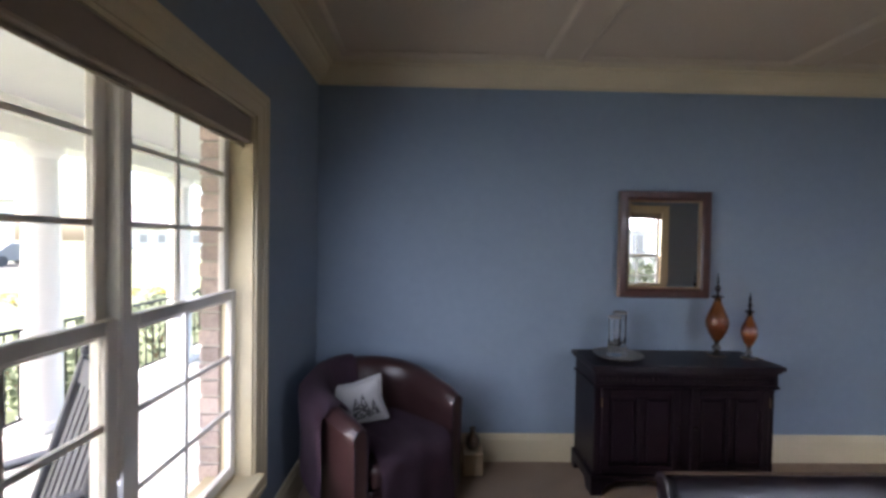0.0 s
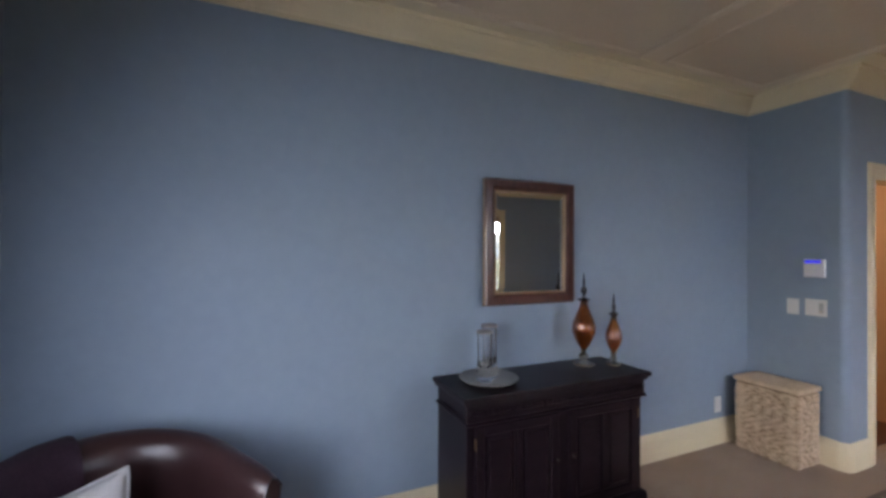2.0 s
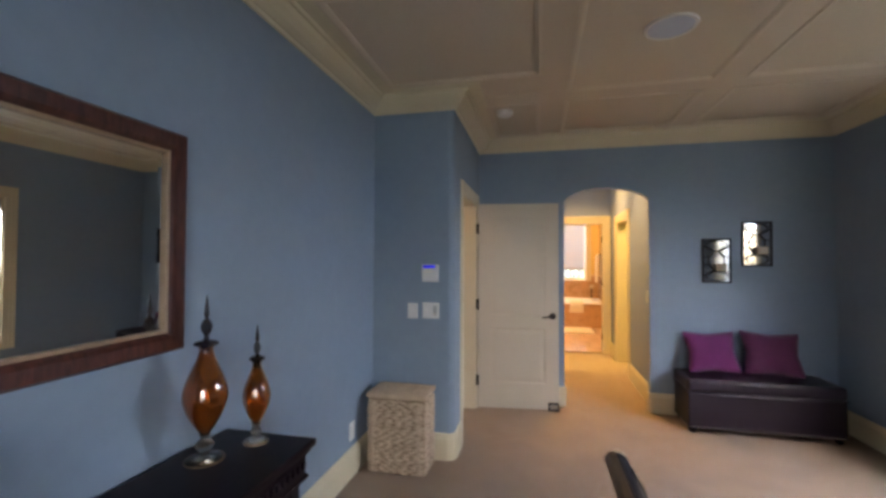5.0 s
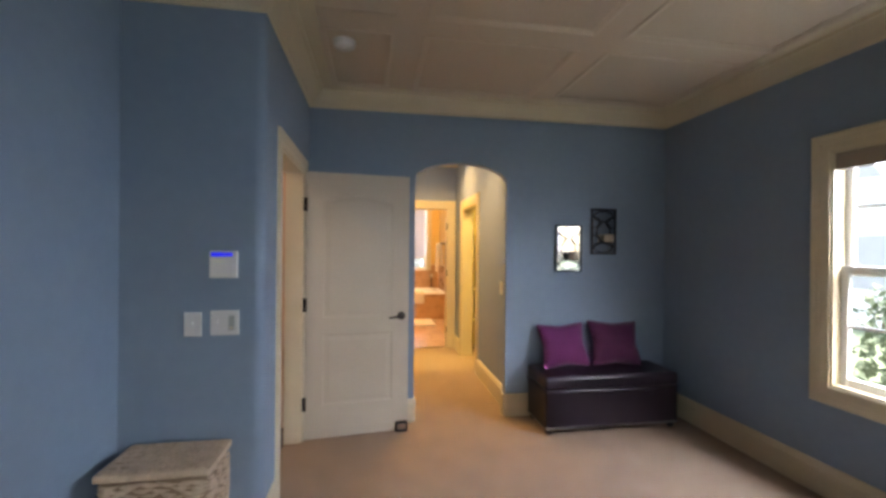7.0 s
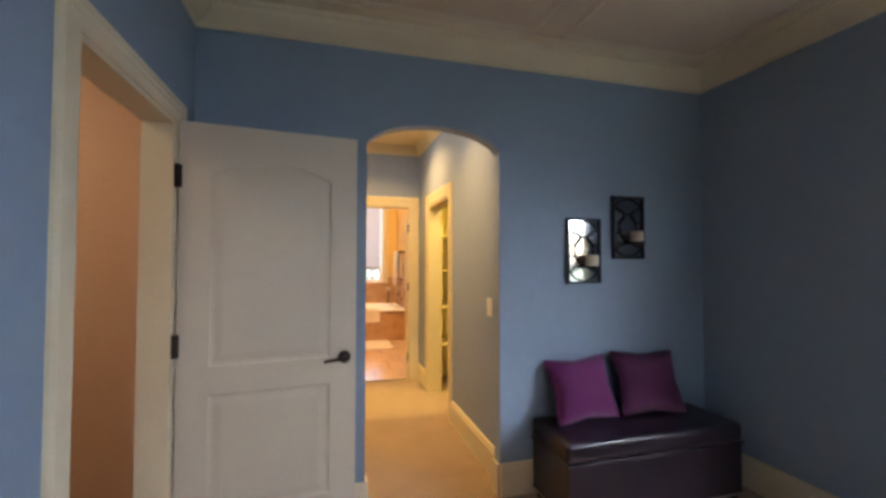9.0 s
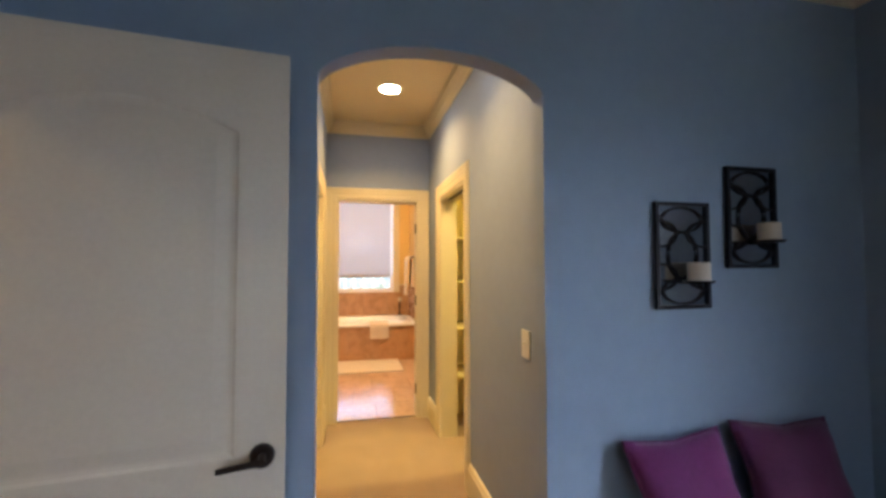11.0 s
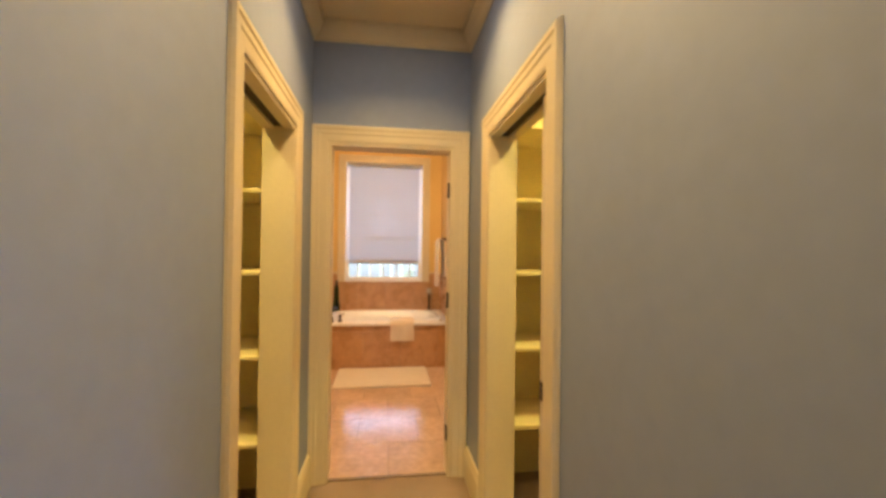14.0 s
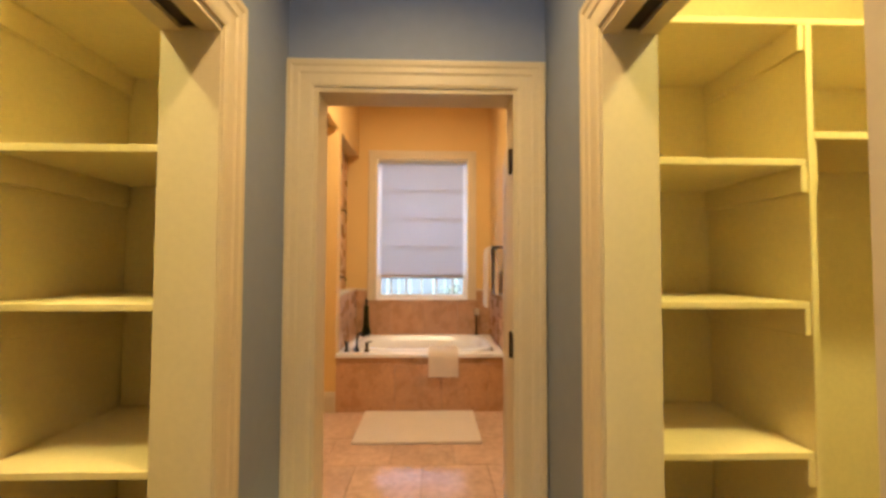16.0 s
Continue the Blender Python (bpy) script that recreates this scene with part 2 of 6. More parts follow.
M_FENCE = mat("weathered_fence", (0.15, 0.165, 0.165), 0.9, vary=0.2)
M_FLOWER = mat("yellow_mulch_flowers", (0.5, 0.3, 0.05), 0.8, vary=0.3)
M_DUVET = mat("grey_lilac_cotton", (0.38, 0.37, 0.42), 0.9, vary=0.06, bump=0.2, bump_scale=60)
M_LAMP = glow("lit_lamp_lens", (1.0, 0.78, 0.5), 9.0)
M_TWIG = mat("brown_glaze", (0.1, 0.06, 0.03), 0.4, vary=0.3)


def glass_mat(name, color, rough=0.0, ior=1.45):
    m = bpy.data.materials.new(name)
    m.use_nodes = True
    b = m.node_tree.nodes["Principled BSDF"]
    b.inputs["Base Color"].default_value = (*color, 1)
    b.inputs["Roughness"].default_value = rough
    b.inputs["Transmission Weight"].default_value = 1.0
    b.inputs["IOR"].default_value = ior
    return m


M_PANE = glass_mat("window_glass", (1, 1, 1), 0.0, 1.05)
M_CLEAR = glass_mat("clear_glass", (0.98, 0.985, 0.99), 0.12, 1.38)
M_AMBER = glass_mat("amber_glass", (0.72, 0.33, 0.10), 0.015, 1.45)
M_AMBER.node_tree.nodes["Principled BSDF"].inputs["Coat Weight"].default_value = 1.0
M_AMBER.node_tree.nodes["Principled BSDF"].inputs["Coat IOR"].default_value = 1.65
M_SMOKE = glass_mat("smoky_glass", (0.10, 0.085, 0.09), 0.04)
M_FOOT = glass_mat("tinted_foot_glass", (0.50, 0.46, 0.40), 0.04)
M_MIRROR = mat("silvered_mirror", (0.86, 0.88, 0.88), 0.0, metal=1.0, vary=0.0, rough_vary=0.0)
M_ANTIQUE = mat("smoky_sconce_mirror", (0.50, 0.52, 0.56), 0.07, metal=1.0, vary=0.1, rough_vary=0.02)


# ---- mesh helpers ----
def box(bm, x0, x1, y0, y1, z0, z1, bevel=0.0, seg=1):
    r = bmesh.ops.create_cube(bm, size=1.0)
    vs = r["verts"]
    for v in vs:
        v.co = Vector(((x0 + x1) / 2 + v.co.x * (x1 - x0), (y0 + y1) / 2 + v.co.y * (y1 - y0), (z0 + z1) / 2 + v.co.z * (z1 - z0)))
    if bevel:
        es = list({e for v in vs for e in v.link_edges})
        out = bmesh.ops.bevel(bm, geom=es, offset=bevel, segments=seg, profile=0.6, affect="EDGES")
        vs = list({v for f in out["faces"] for v in f.verts})
    return vs


def cyl(bm, a, b, r0, r1=None, n=16):
    a, b = Vector(a), Vector(b)
    r1 = r0 if r1 is None else r1
    m = Matrix.Translation((a + b) / 2) @ (b - a).to_track_quat("Z", "Y").to_matrix().to_4x4()
    return bmesh.ops.create_cone(bm, cap_ends=True, segments=n, radius1=r0, radius2=r1, depth=(b - a).length, matrix=m)["verts"]


def lathe(bm, cx, cy, profile, n=28):
    """Turns (radius, height) pairs round a vertical axis."""
    rings = []
    for r, z in profile:
        if r < 1e-5:
            rings.append([bm.verts.new((cx, cy, z))])
        else:
            rings.append([bm.verts.new((cx + r * math.cos(k * 2 * math.pi / n), cy + r * math.sin(k * 2 * math.pi / n), z)) for k in range(n)])
    for p, q in zip(rings, rings[1:]):
        for k in range(n):
            k2 = (k + 1) % n
            if len(p) == 1 and len(q) == 1:
                continue
            if len(p) == 1:
                bm.faces.new((p[0], q[k2], q[k]))
            elif len(q) == 1:
                bm.faces.new((p[k], p[k2], q[0]))
            else:
                bm.faces.new((p[k], p[k2], q[k2], q[k]))


def tube(bm, pts, r, n=8, closed=False):
    pts = [Vector(p) for p in pts]
    rings = []
    for i, p in enumerate(pts):
        if closed:
            d = pts[(i + 1) % len(pts)] - pts[i - 1]
        else:
            d = pts[min(i + 1, len(pts) - 1)] - pts[max(i - 1, 0)]
        q = d.to_track_quat("Z", "Y")
        rad = r(i / max(len(pts) - 1, 1)) if callable(r) else r
        rings.append([bm.verts.new(p + q @ Vector((rad * math.cos(k * 2 * math.pi / n), rad * math.sin(k * 2 * math.pi / n), 0))) for k in range(n)])
    pairs = list(zip(rings, rings[1:])) + ([(rings[-1], rings[0])] if closed else [])
    for p, q in pairs:
        for k in range(n):
            bm.faces.new((p[k], p[(k + 1) % n], q[(k + 1) % n], q[k]))
    if not closed:
        bm.faces.new(rings[0][::-1])
        bm.faces.new(rings[-1])


def sweep(bm, poly, profile, closed=True, to=None):
    """Runs a profile of (inset, z) along a plan polygon whose inside lies to the left of its direction."""
    n = len(poly)
    pts = [Vector((p[0], p[1])) for p in poly]

    def normal(i, j):
        d = (pts[j] - pts[i]).normalized()
        return Vector((-d.y, d.x))
    rows = []
    for i in range(n):
        if closed or 0 < i < n - 1:
            n1, n2 = normal((i - 1) % n, i), normal(i, (i + 1) % n)
            m = (n1 + n2) / (1 + n1.dot(n2))
        else:
            m = normal(0, 1) if i == 0 else normal(n - 2, n - 1)
        at = [(pts[i].x + m.x * s, pts[i].y + m.y * s, z) for s, z in profile]
        rows.append([bm.verts.new(to(*p) if to else p) for p in at])
    for i in range(n if closed else n - 1):
        a, b = rows[i], rows[(i + 1) % n]
        for k in range(len(profile) - 1):
            bm.faces.new((a[k], b[k], b[k + 1], a[k + 1]))
    if not closed:
        bm.faces.new(rows[0])
        bm.faces.new(rows[-1][::-1])


def extrude_poly(bm, pts, axis, a0, a1):
    """A prism: pts in the plane across the axis ('x': (y, z); 'y': (x, z); 'z': (x, y))."""
    def at(p, a):
        return {"x": (a, p[0], p[1]), "y": (p[0], a, p[1]), "z": (p[0], p[1], a)}[axis]
    u, v = [bm.verts.new(at(p, a0)) for p in pts], [bm.verts.new(at(p, a1)) for p in pts]
    bm.faces.new(u)
    bm.faces.new(v[::-1])
    for k in range(len(pts)):
        bm.faces.new((u[k], v[k], v[(k + 1) % len(pts)], u[(k + 1) % len(pts)]))
    return u + v


def solid(name, bm, material, smooth=False, angle=40):
    bmesh.ops.recalc_face_normals(bm, faces=bm.faces)
    me = bpy.data.meshes.new(name)
    if smooth:
        for f in bm.faces:
            f.smooth = True
        lim = radians(angle)
        for e in bm.edges:
            e.smooth = not (len(e.link_faces) == 2 and e.calc_face_angle(0) > lim)
    bm.to_mesh(me)
    bm.free()
    for m in (material if isinstance(material, (list, tuple)) else [material]):
        me.materials.append(m)
    return new(name, me)


def part(name, bm, material, parent, label="", smooth=False, angle=40):
    ob = solid(name, bm, material, smooth, angle)
    ob.parent = parent
    if label:
        tagged(ob, label)
    return ob


def thing(name, label, category, group="", at=None):
    ob = new(name)
    if at is not None:
        ob.matrix_basis = at
    return tagged(ob, label, category, group)


def structure(name, bm, material, label="", category="", smooth=False):
    return tagged(solid(name, bm, material, smooth), label, category, kind="structure")


def B(*boxes, bevel=0.0, seg=1):
    bm = bmesh.new()
    for b in boxes:
        box(bm, *b, bevel=bevel, seg=seg)
    return bm


def wall(name, axis, a0, a1, u0, u1, z0, z1, holes, mats, label):
    """A wall slab across an axis, with openings through it. mats: the face at a0, the face at a1, the reveals."""
    us = sorted({u0, u1, *[h[0] for h in holes], *[h[1] for h in holes]})
    zs = sorted({z0, z1, *[h[2] for h in holes], *[h[3] for h in holes]})
    bm = bmesh.new()
    verts = {}

    def v(a, u, z):
        k = (a, u, z)
        if k not in verts:
            verts[k] = bm.verts.new((a, u, z) if axis == "x" else (u, a, z))
        return verts[k]

    def full(i, j):
        if not (0 <= i < len(us) - 1 and 0 <= j < len(zs) - 1):
            return False
        cu, cz = (us[i] + us[i + 1]) / 2, (zs[j] + zs[j + 1]) / 2
        return not any(h[0] < cu < h[1] and h[2] < cz < h[3] for h in holes)
    for i in range(len(us) - 1):
        for j in range(len(zs) - 1):
            if not full(i, j):
                continue
            p, q, r, s = us[i], us[i + 1], zs[j], zs[j + 1]
            for k, a in ((0, a0), (1, a1)):
                bm.faces.new((v(a, p, r), v(a, q, r), v(a, q, s), v(a, p, s))).material_index = k
            for di, dj, e in ((-1, 0, ((p, r), (p, s))), (1, 0, ((q, r), (q, s))), (0, -1, ((p, r), (q, r))), (0, 1, ((p, s), (q, s)))):
                if not full(i + di, j + dj):
                    (c, d), (f, g) = e
                    bm.faces.new((v(a0, c, d), v(a1, c, d), v(a1, f, g), v(a0, f, g))).material_index = 2
    return structure(name, bm, list(mats), label, "wall")


# ---- structure: bedroom, hall, closets, bathroom ----
def onto(axis, plane, sign):
    """Maps (u, z, out) of a wall's face to the world; out grows along sign."""
    if axis == "x":
        return lambda u, z, o: (plane + sign * o, u, z)
    return lambda u, z, o: (u, plane + sign * o, z)


CASING = [(0.0, 0.0), (0.0, 0.009), (0.012, 0.012), (0.05, 0.012), (0.058, 0.016), (0.08, 0.016), (0.088, 0.020), (0.105, 0.020), (0.113, 0.010), (0.115, 0.0)]


def casing(axis, plane, sign, u0, u1, z0, z1, parent=None, whole=False, width=0.115, name="casing"):
    k = width / 0.115
    prof = [(-s * k, h) for s, h in CASING]
    bm = bmesh.new()
    to = onto(axis, plane, sign)
    if whole:
        sweep(bm, [(u0, z0), (u1, z0), (u1, z1), (u0, z1)], prof, True, to)
    else:
        sweep(bm, [(u1, z0), (u1, z1), (u0, z1), (u0, z0)], prof, False, to)
    if parent is not None:
        return part(name, bm, M_CREAM, parent)
    return structure("trim", bm, M_CREAM, "cream painted stepped door casing", "trim")


def jamb(axis, a0, a1, u0, u1, z0, z1, t=0.018, mat_=None, name="door_jamb"):
    """Lining boards inside a doorway."""
    bm = bmesh.new()
    for uu, vv, p, q in ((u0, u0 + t, z0, z1), (u1 - t, u1, z0, z1), (u0 + t, u1 - t, z1 - t, z1)):
        if axis == "x":
            box(bm, a0, a1, uu, vv, p, q)
        else:
            box(bm, uu, vv, a0, a1, p, q)
    return structure("trim", bm, mat_ or M_CREAM, "cream painted door lining", "trim")


blue3 = (M_BLUE, M_BLUE, M_BLUE)
wall("wall_west", "x", -1.27, XW, -1.10, 3.03, -0.4, 2.9, [(0.49, 1.90, 0.44, 2.10)], (M_MORTAR, M_BLUE, M_CREAM), "blue painted bedroom wall with a wide window")
wall("wall_north", "y", YN, 3.03, XW, 3.65, -0.1, 2.9, [], blue3, "smooth blue painted bedroom wall")
wall("wall_jut", "x", XJ, 3.65, 2.386, YN, -0.1, 2.9, [], (M_BLUE, M_TAN, M_BLUE), "short blue wall with thermostat and switches")
DX0, DX1, DZ = 3.885, 4.645, 2.04
wall("wall_doorway", "y", YJ, 2.386, 3.65, 5.05, -0.1, 2.9, [(DX0, DX1, -0.1, DZ)], (M_BLUE, M_TAN, M_CREAM), "blue painted wall with an open doorway")
bm = bmesh.new()
arc = [(3.58 - 0.05 * math.sin(a), 2.316 - 0.05 * math.cos(a)) for a in [k * math.pi / 16 for k in range(9)]]
extrude_poly(bm, arc + [(3.53, 2.386), (3.65, 2.386), (3.65, 2.266)], "z", -0.1, 2.9)
structure("wall_corner", bm, M_BLUE, "rounded blue plaster corner bead", "wall", smooth=True)
AY0, AY1 = 0.590, 1.396
# back and reveals take the blue recoloured for hall light
wall("wall_east", "x", XE, 5.0, -1.10, YJ, -0.1, 2.9, [(AY0, AY1, -0.1, 2.24)], (M_BLUE, M_BLUE_HALL_LIT, M_BLUE_HALL_LIT), "blue painted wall with an arched opening")
bm = bmesh.new()
N = 28
mid, half_w = (AY0 + AY1) / 2, (AY1 - AY0) / 2


def arch_z(k):
    s = -math.cos(math.pi * k / N)
    return mid + half_w * s, 2.075 + 0.135 * max(1 - s * s, 0) ** 0.62


for k in range(N):
    (ya, za), (yb, zb) = arch_z(k), arch_z(k + 1)
    lo = [[bm.verts.new((x, y, z)) for y, z in ((ya, za), (yb, zb), (yb, 2.24), (ya, 2.24))] for x in (XE, 5.0)]
    bm.faces.new(lo[0])
    bm.faces.new(lo[1][::-1]).material_index = 1
    bm.faces.new((lo[0][0], lo[1][0], lo[1][1], lo[0][1])).material_index = 1
bmesh.ops.remove_doubles(bm, verts=bm.verts, dist=1e-5)
structure("wall_arch", bm, [M_BLUE, M_BLUE_HALL_LIT], "shallow plastered arch head", "wall", smooth=True)
wall("wall_south", "y", -1.10, YS, XW, XE, -0.4, 2.9, [(2.36, 3.46, 0.665, 2.07)], (M_MORTAR, M_BLUE, M_CREAM), "blue painted bedroom wall with a sash window")
CR0, CR1, CL0, CL1, CZ = 6.208, 6.985, 6.246, 7.010, 2.018
wall("wall_hall_south", "y", 0.395, HS, 5.0, XB, -0.1, 2.9, [(CR0, CR1, -0.1, CZ)], (M_CLOSET, M_BLUE_HALL_LIT, M_CREAM), "blue grey hall wall with a closet opening")
wall("wall_hall_north", "y", HN, 1.655, 5.0, XB, -0.1, 2.9, [(CL0, CL1, -0.1, CZ)], (M_BLUE_HALL_LIT, M_CLOSET, M_CREAM), "blue grey hall wall with a closet opening")
BY0, BY1, BZ = 0.643, 1.412, 2.072
wall("wall_hall_end", "x", XB, XB2, 0.395, 1.655, -0.1, 3.6, [(BY0, BY1, -0.1, BZ)], (M_BLUE_HALL_LIT, M_ORANGE, M_CREAM), "blue grey hall wall with the bathroom doorway")
wall("wall_closet_south_end", "x", XB, XB2, -1.2, 0.395, -0.1, 3.6, [], (M_CLOSET, M_ORANGE, M_CLOSET), "pale closet end wall")
wall("wall_closet_north_end", "x", XB, XB2, 1.655, 3.3, -0.1, 3.6, [], (M_CLOSET, M_ORANGE, M_CLOSET), "pale closet end wall")
wall("wall_closet_south", "y", -1.2, -1.10, 5.0, XB, -0.1, 2.9, [], (M_CLOSET,) * 3, "pale closet back wall")
wall("wall_closet_north", "y", 3.0, 3.1, 5.0, XB, -0.1, 2.9, [], (M_CLOSET,) * 3, "pale closet back wall")
wall("wall_entry_east", "x", 4.93, 5.0, 2.386, 4.5, -0.1, 2.9, [], (M_TAN, M_CLOSET, M_TAN), "tan painted entry hall wall")
wall("wall_entry_north", "y", 4.4, 4.5, 2.4, 4.93, -0.1, 2.9, [], (M_TAN,) * 3, "tan painted entry hall wall")
wall("wall_entry_west", "x", 2.3, 2.4, 3.03, 4.5, -0.1, 2.9, [], (M_TAN,) * 3, "tan painted entry hall wall")
# bathroom shell
BWX = 11.15
W0, W1, WZ0, WZ1 = 0.512, 1.651, 0.97, 2.73
wall("wall_bath_east", "x", BWX, 11.31, 0.1, 3.3, -0.4, 3.6, [(W0, W1, WZ0, WZ1)], (M_ORANGE, M_SIDING, M_CREAM), "apricot bathroom wall above the tub")
wall("wall_bath_south", "y", 0.1, 0.230, XB2, BWX, -0.1, 3.6, [], (M_SIDING, M_ORANGE, M_ORANGE), "apricot bathroom side wall")
wall("wall_bath_north", "y", 3.2, 3.3, XB2, BWX, -0.1, 3.6, [], (M_ORANGE,) * 3, "apricot bathroom side wall")
wall("wall_shower_front", "x", 10.0, 10.14, 1.875, 3.2, -0.1, 2.735, [], (M_ORANGE,) * 3, "apricot pier beside the tub")
structure("wall_shower_header", B((9.3, BWX, 1.875, 3.2, 2.735, 3.5)), M_ORANGE, "apricot dropped header over the tub alcove", "wall")
wall("wall_tub_side", "y", 2.02, 2.12, 10.14, BWX, -0.1, 2.735, [], (M_TILE,) * 3, "tiled wall at the end of the tub")
structure("half_wall", B((10.14, BWX, 1.885, 2.02, -0.1, 1.085)), M_TILE, "glossy tiled half wall at the end of the tub", "wall")
structure("trim", B((10.13, BWX, 1.876, 2.02, 1.089, 1.115), bevel=0.006), M_CREAM, "pale stone ledge cap", "trim")

# floors
structure("floor", B((XW, 7.53, -1.10, 3.0, -0.10, 0.0)), M_CARPET, "wall to wall beige carpet", "floor")
structure("floor_entry", B((2.4, 4.93, 3.03, 4.4, -0.10, -0.004), (3.65, 4.93, 2.386, 3.03, -0.09, 0.002)), M_WOODFLOOR, "dark stained wood floor", "floor")
bath_floor = structure("floor_bathroom", B((7.53, BWX, 0.230, 3.2, -0.10, -0.004)), M_GROUT, "travertine tile floor laid in staggered rows", "floor")
structure("trim", B((7.522, 7.552, BY0 + 0.018, BY1 - 0.018, 0.0, 0.009), bevel=0.003), M_BRASS, "thin carpet to tile transition strip", "trim")

# ceilings
bm = B((XW, XE, YS, YN, ZC, 2.85))
PX = [(-0.85, 0.495), (0.675, 2.08), (2.26, 3.66), (3.84, 4.71)]
PY = [(1.63, 2.708), (0.46, 1.45), (-0.756, 0.28)]
BX = [(0.495, 0.675), (2.08, 2.26), (3.66, 3.84)]
BY = [(1.45, 1.63), (0.28, 0.46)]
for x0, x1 in BX:
    for y0, y1 in ((1.63, 2.05 if x0 > 3 else 2.697), (0.46, 1.45), (-0.745, 0.28)):
        box(bm, x0, x1, y0, y1, ZC - 0.009, ZC + 0.01)
for y0, y1 in BY:
    box(bm, -0.839, 4.701, y0, y1, ZC - 0.009, ZC + 0.01)
BEAD = [(0.0, ZC - 0.009), (0.0, ZC - 0.017), (0.016, ZC - 0.017), (0.028, ZC - 0.012), (0.040, ZC - 0.006), (0.040, ZC + 0.001)]
for x0, x1 in PX:
    for y0, y1 in PY:
        if y1 > 2 and x0 > 2:
            poly = [(x0, y0), (3.33, y0), (3.33, y1), (x0, y1)] if x0 < 3 else [(x0, y0), (x1, y0), (x1, 2.066), (x0, 2.066)]
        else:
            poly = [(x0, y0), (x1, y0), (x1, y1), (x0, y1)]
        before = len(bm.faces)
        sweep(bm, poly, BEAD)
        bm.faces.ensure_lookup_table()
        for f in bm.faces[before:]:
            f.material_index = 1
structure("ceiling", bm, [M_CEIL, M_CEILTRIM], "cream coffered ceiling with flat battens and beads", "ceiling")
room = [(XW, YS), (XE, YS), (XE, YJ), (XJ, YJ), (XJ, YN), (XW, YN)]
CROWN = [(0.0, 2.612), (0.012, 2.612), (0.016, 2.630), (0.030, 2.634), (0.060, 2.652), (0.088, 2.682), (0.100, 2.706), (0.116, 2.708), (0.120, 2.727), (0.21, 2.727), (0.21, 2.75)]
bm = bmesh.new()
sweep(bm, room, CROWN)
structure("trim", bm, M_CREAM, "cream painted crown moulding", "crown moulding")
structure("ceiling_hall", B((5.0, XB, HS, HN, ZH, 2.9)), M_HALLCEIL, "cream hall ceiling", "ceiling")
bm = bmesh.new()
sweep(bm, [(5.0, HS), (XB, HS), (XB, HN), (5.0, HN)], [(s * 0.6, z + 0.075 if z < 2.7 else min(z + 0.07, ZH + 0.005)) for s, z in CROWN[:-2]])
structure("trim", bm, M_CREAM, "cream painted crown moulding", "crown moulding")
structure("ceiling_closet_south", B((5.0, XB, -1.10, 0.395, ZH, 2.9)), M_CLOSET, "pale closet ceiling", "ceiling")
structure("ceiling_closet_north", B((5.0, XB, 1.655, 3.0, ZH, 2.9)), M_CLOSET, "pale closet ceiling", "ceiling")
structure("ceiling_entry", B((2.4, 4.93, 3.03, 4.4, ZC, 2.85), (3.65, 4.93, 2.386, 3.03, ZC + 0.002, 2.85)), M_CEIL, "cream entry ceiling", "ceiling")
structure("ceiling_bathroom", B((XB2, BWX, 0.230, 3.2, 3.5, 3.6)), M_ORANGE, "apricot bathroom ceiling", "ceiling")

# baseboards
BASE = [(0.0, 0.0), (0.020, 0.0), (0.020, 0.155), (0.014, 0.172), (0.010, 0.190), (0.0, 0.195)]
for run in ([(XJ, YN), (XW, YN), (XW, YS), (XE, YS), (XE, AY0)],
            [(XE, AY1), (XE, YJ), (DX1 + 0.098, YJ)],
            [(DX0 - 0.098, YJ), (3.58, YJ), (3.545, 2.281), (XJ, 2.316), (XJ, YN)],
            [(5.0, HS), (CR0 - 0.115, HS)], [(CR1 + 0.115, HS), (XB, HS)],
            [(CL0 - 0.115, HN), (5.0, HN)], [(XB, HN), (CL1 + 0.115, HN)],
            [(XB2 + 0.8, 0.230), (10.0, 0.230)], [(10.0, 1.875), (10.0, 3.2)]):
    bm = bmesh.new()
    sweep(bm, run, BASE, False)
    structure("baseboard", bm, M_CREAM, "tall cream painted baseboard", "baseboard")
structure("baseboard", B((4.915, 5.0, AY0, AY0 + 0.018, 0, 0.19), bevel=0.004), M_CREAM, "cream baseboard return in the arch", "baseboard")
structure("baseboard", B((4.915, 5.0, AY1 - 0.018, AY1, 0, 0.19), bevel=0.004), M_CREAM, "cream baseboard return in the arch", "baseboard")

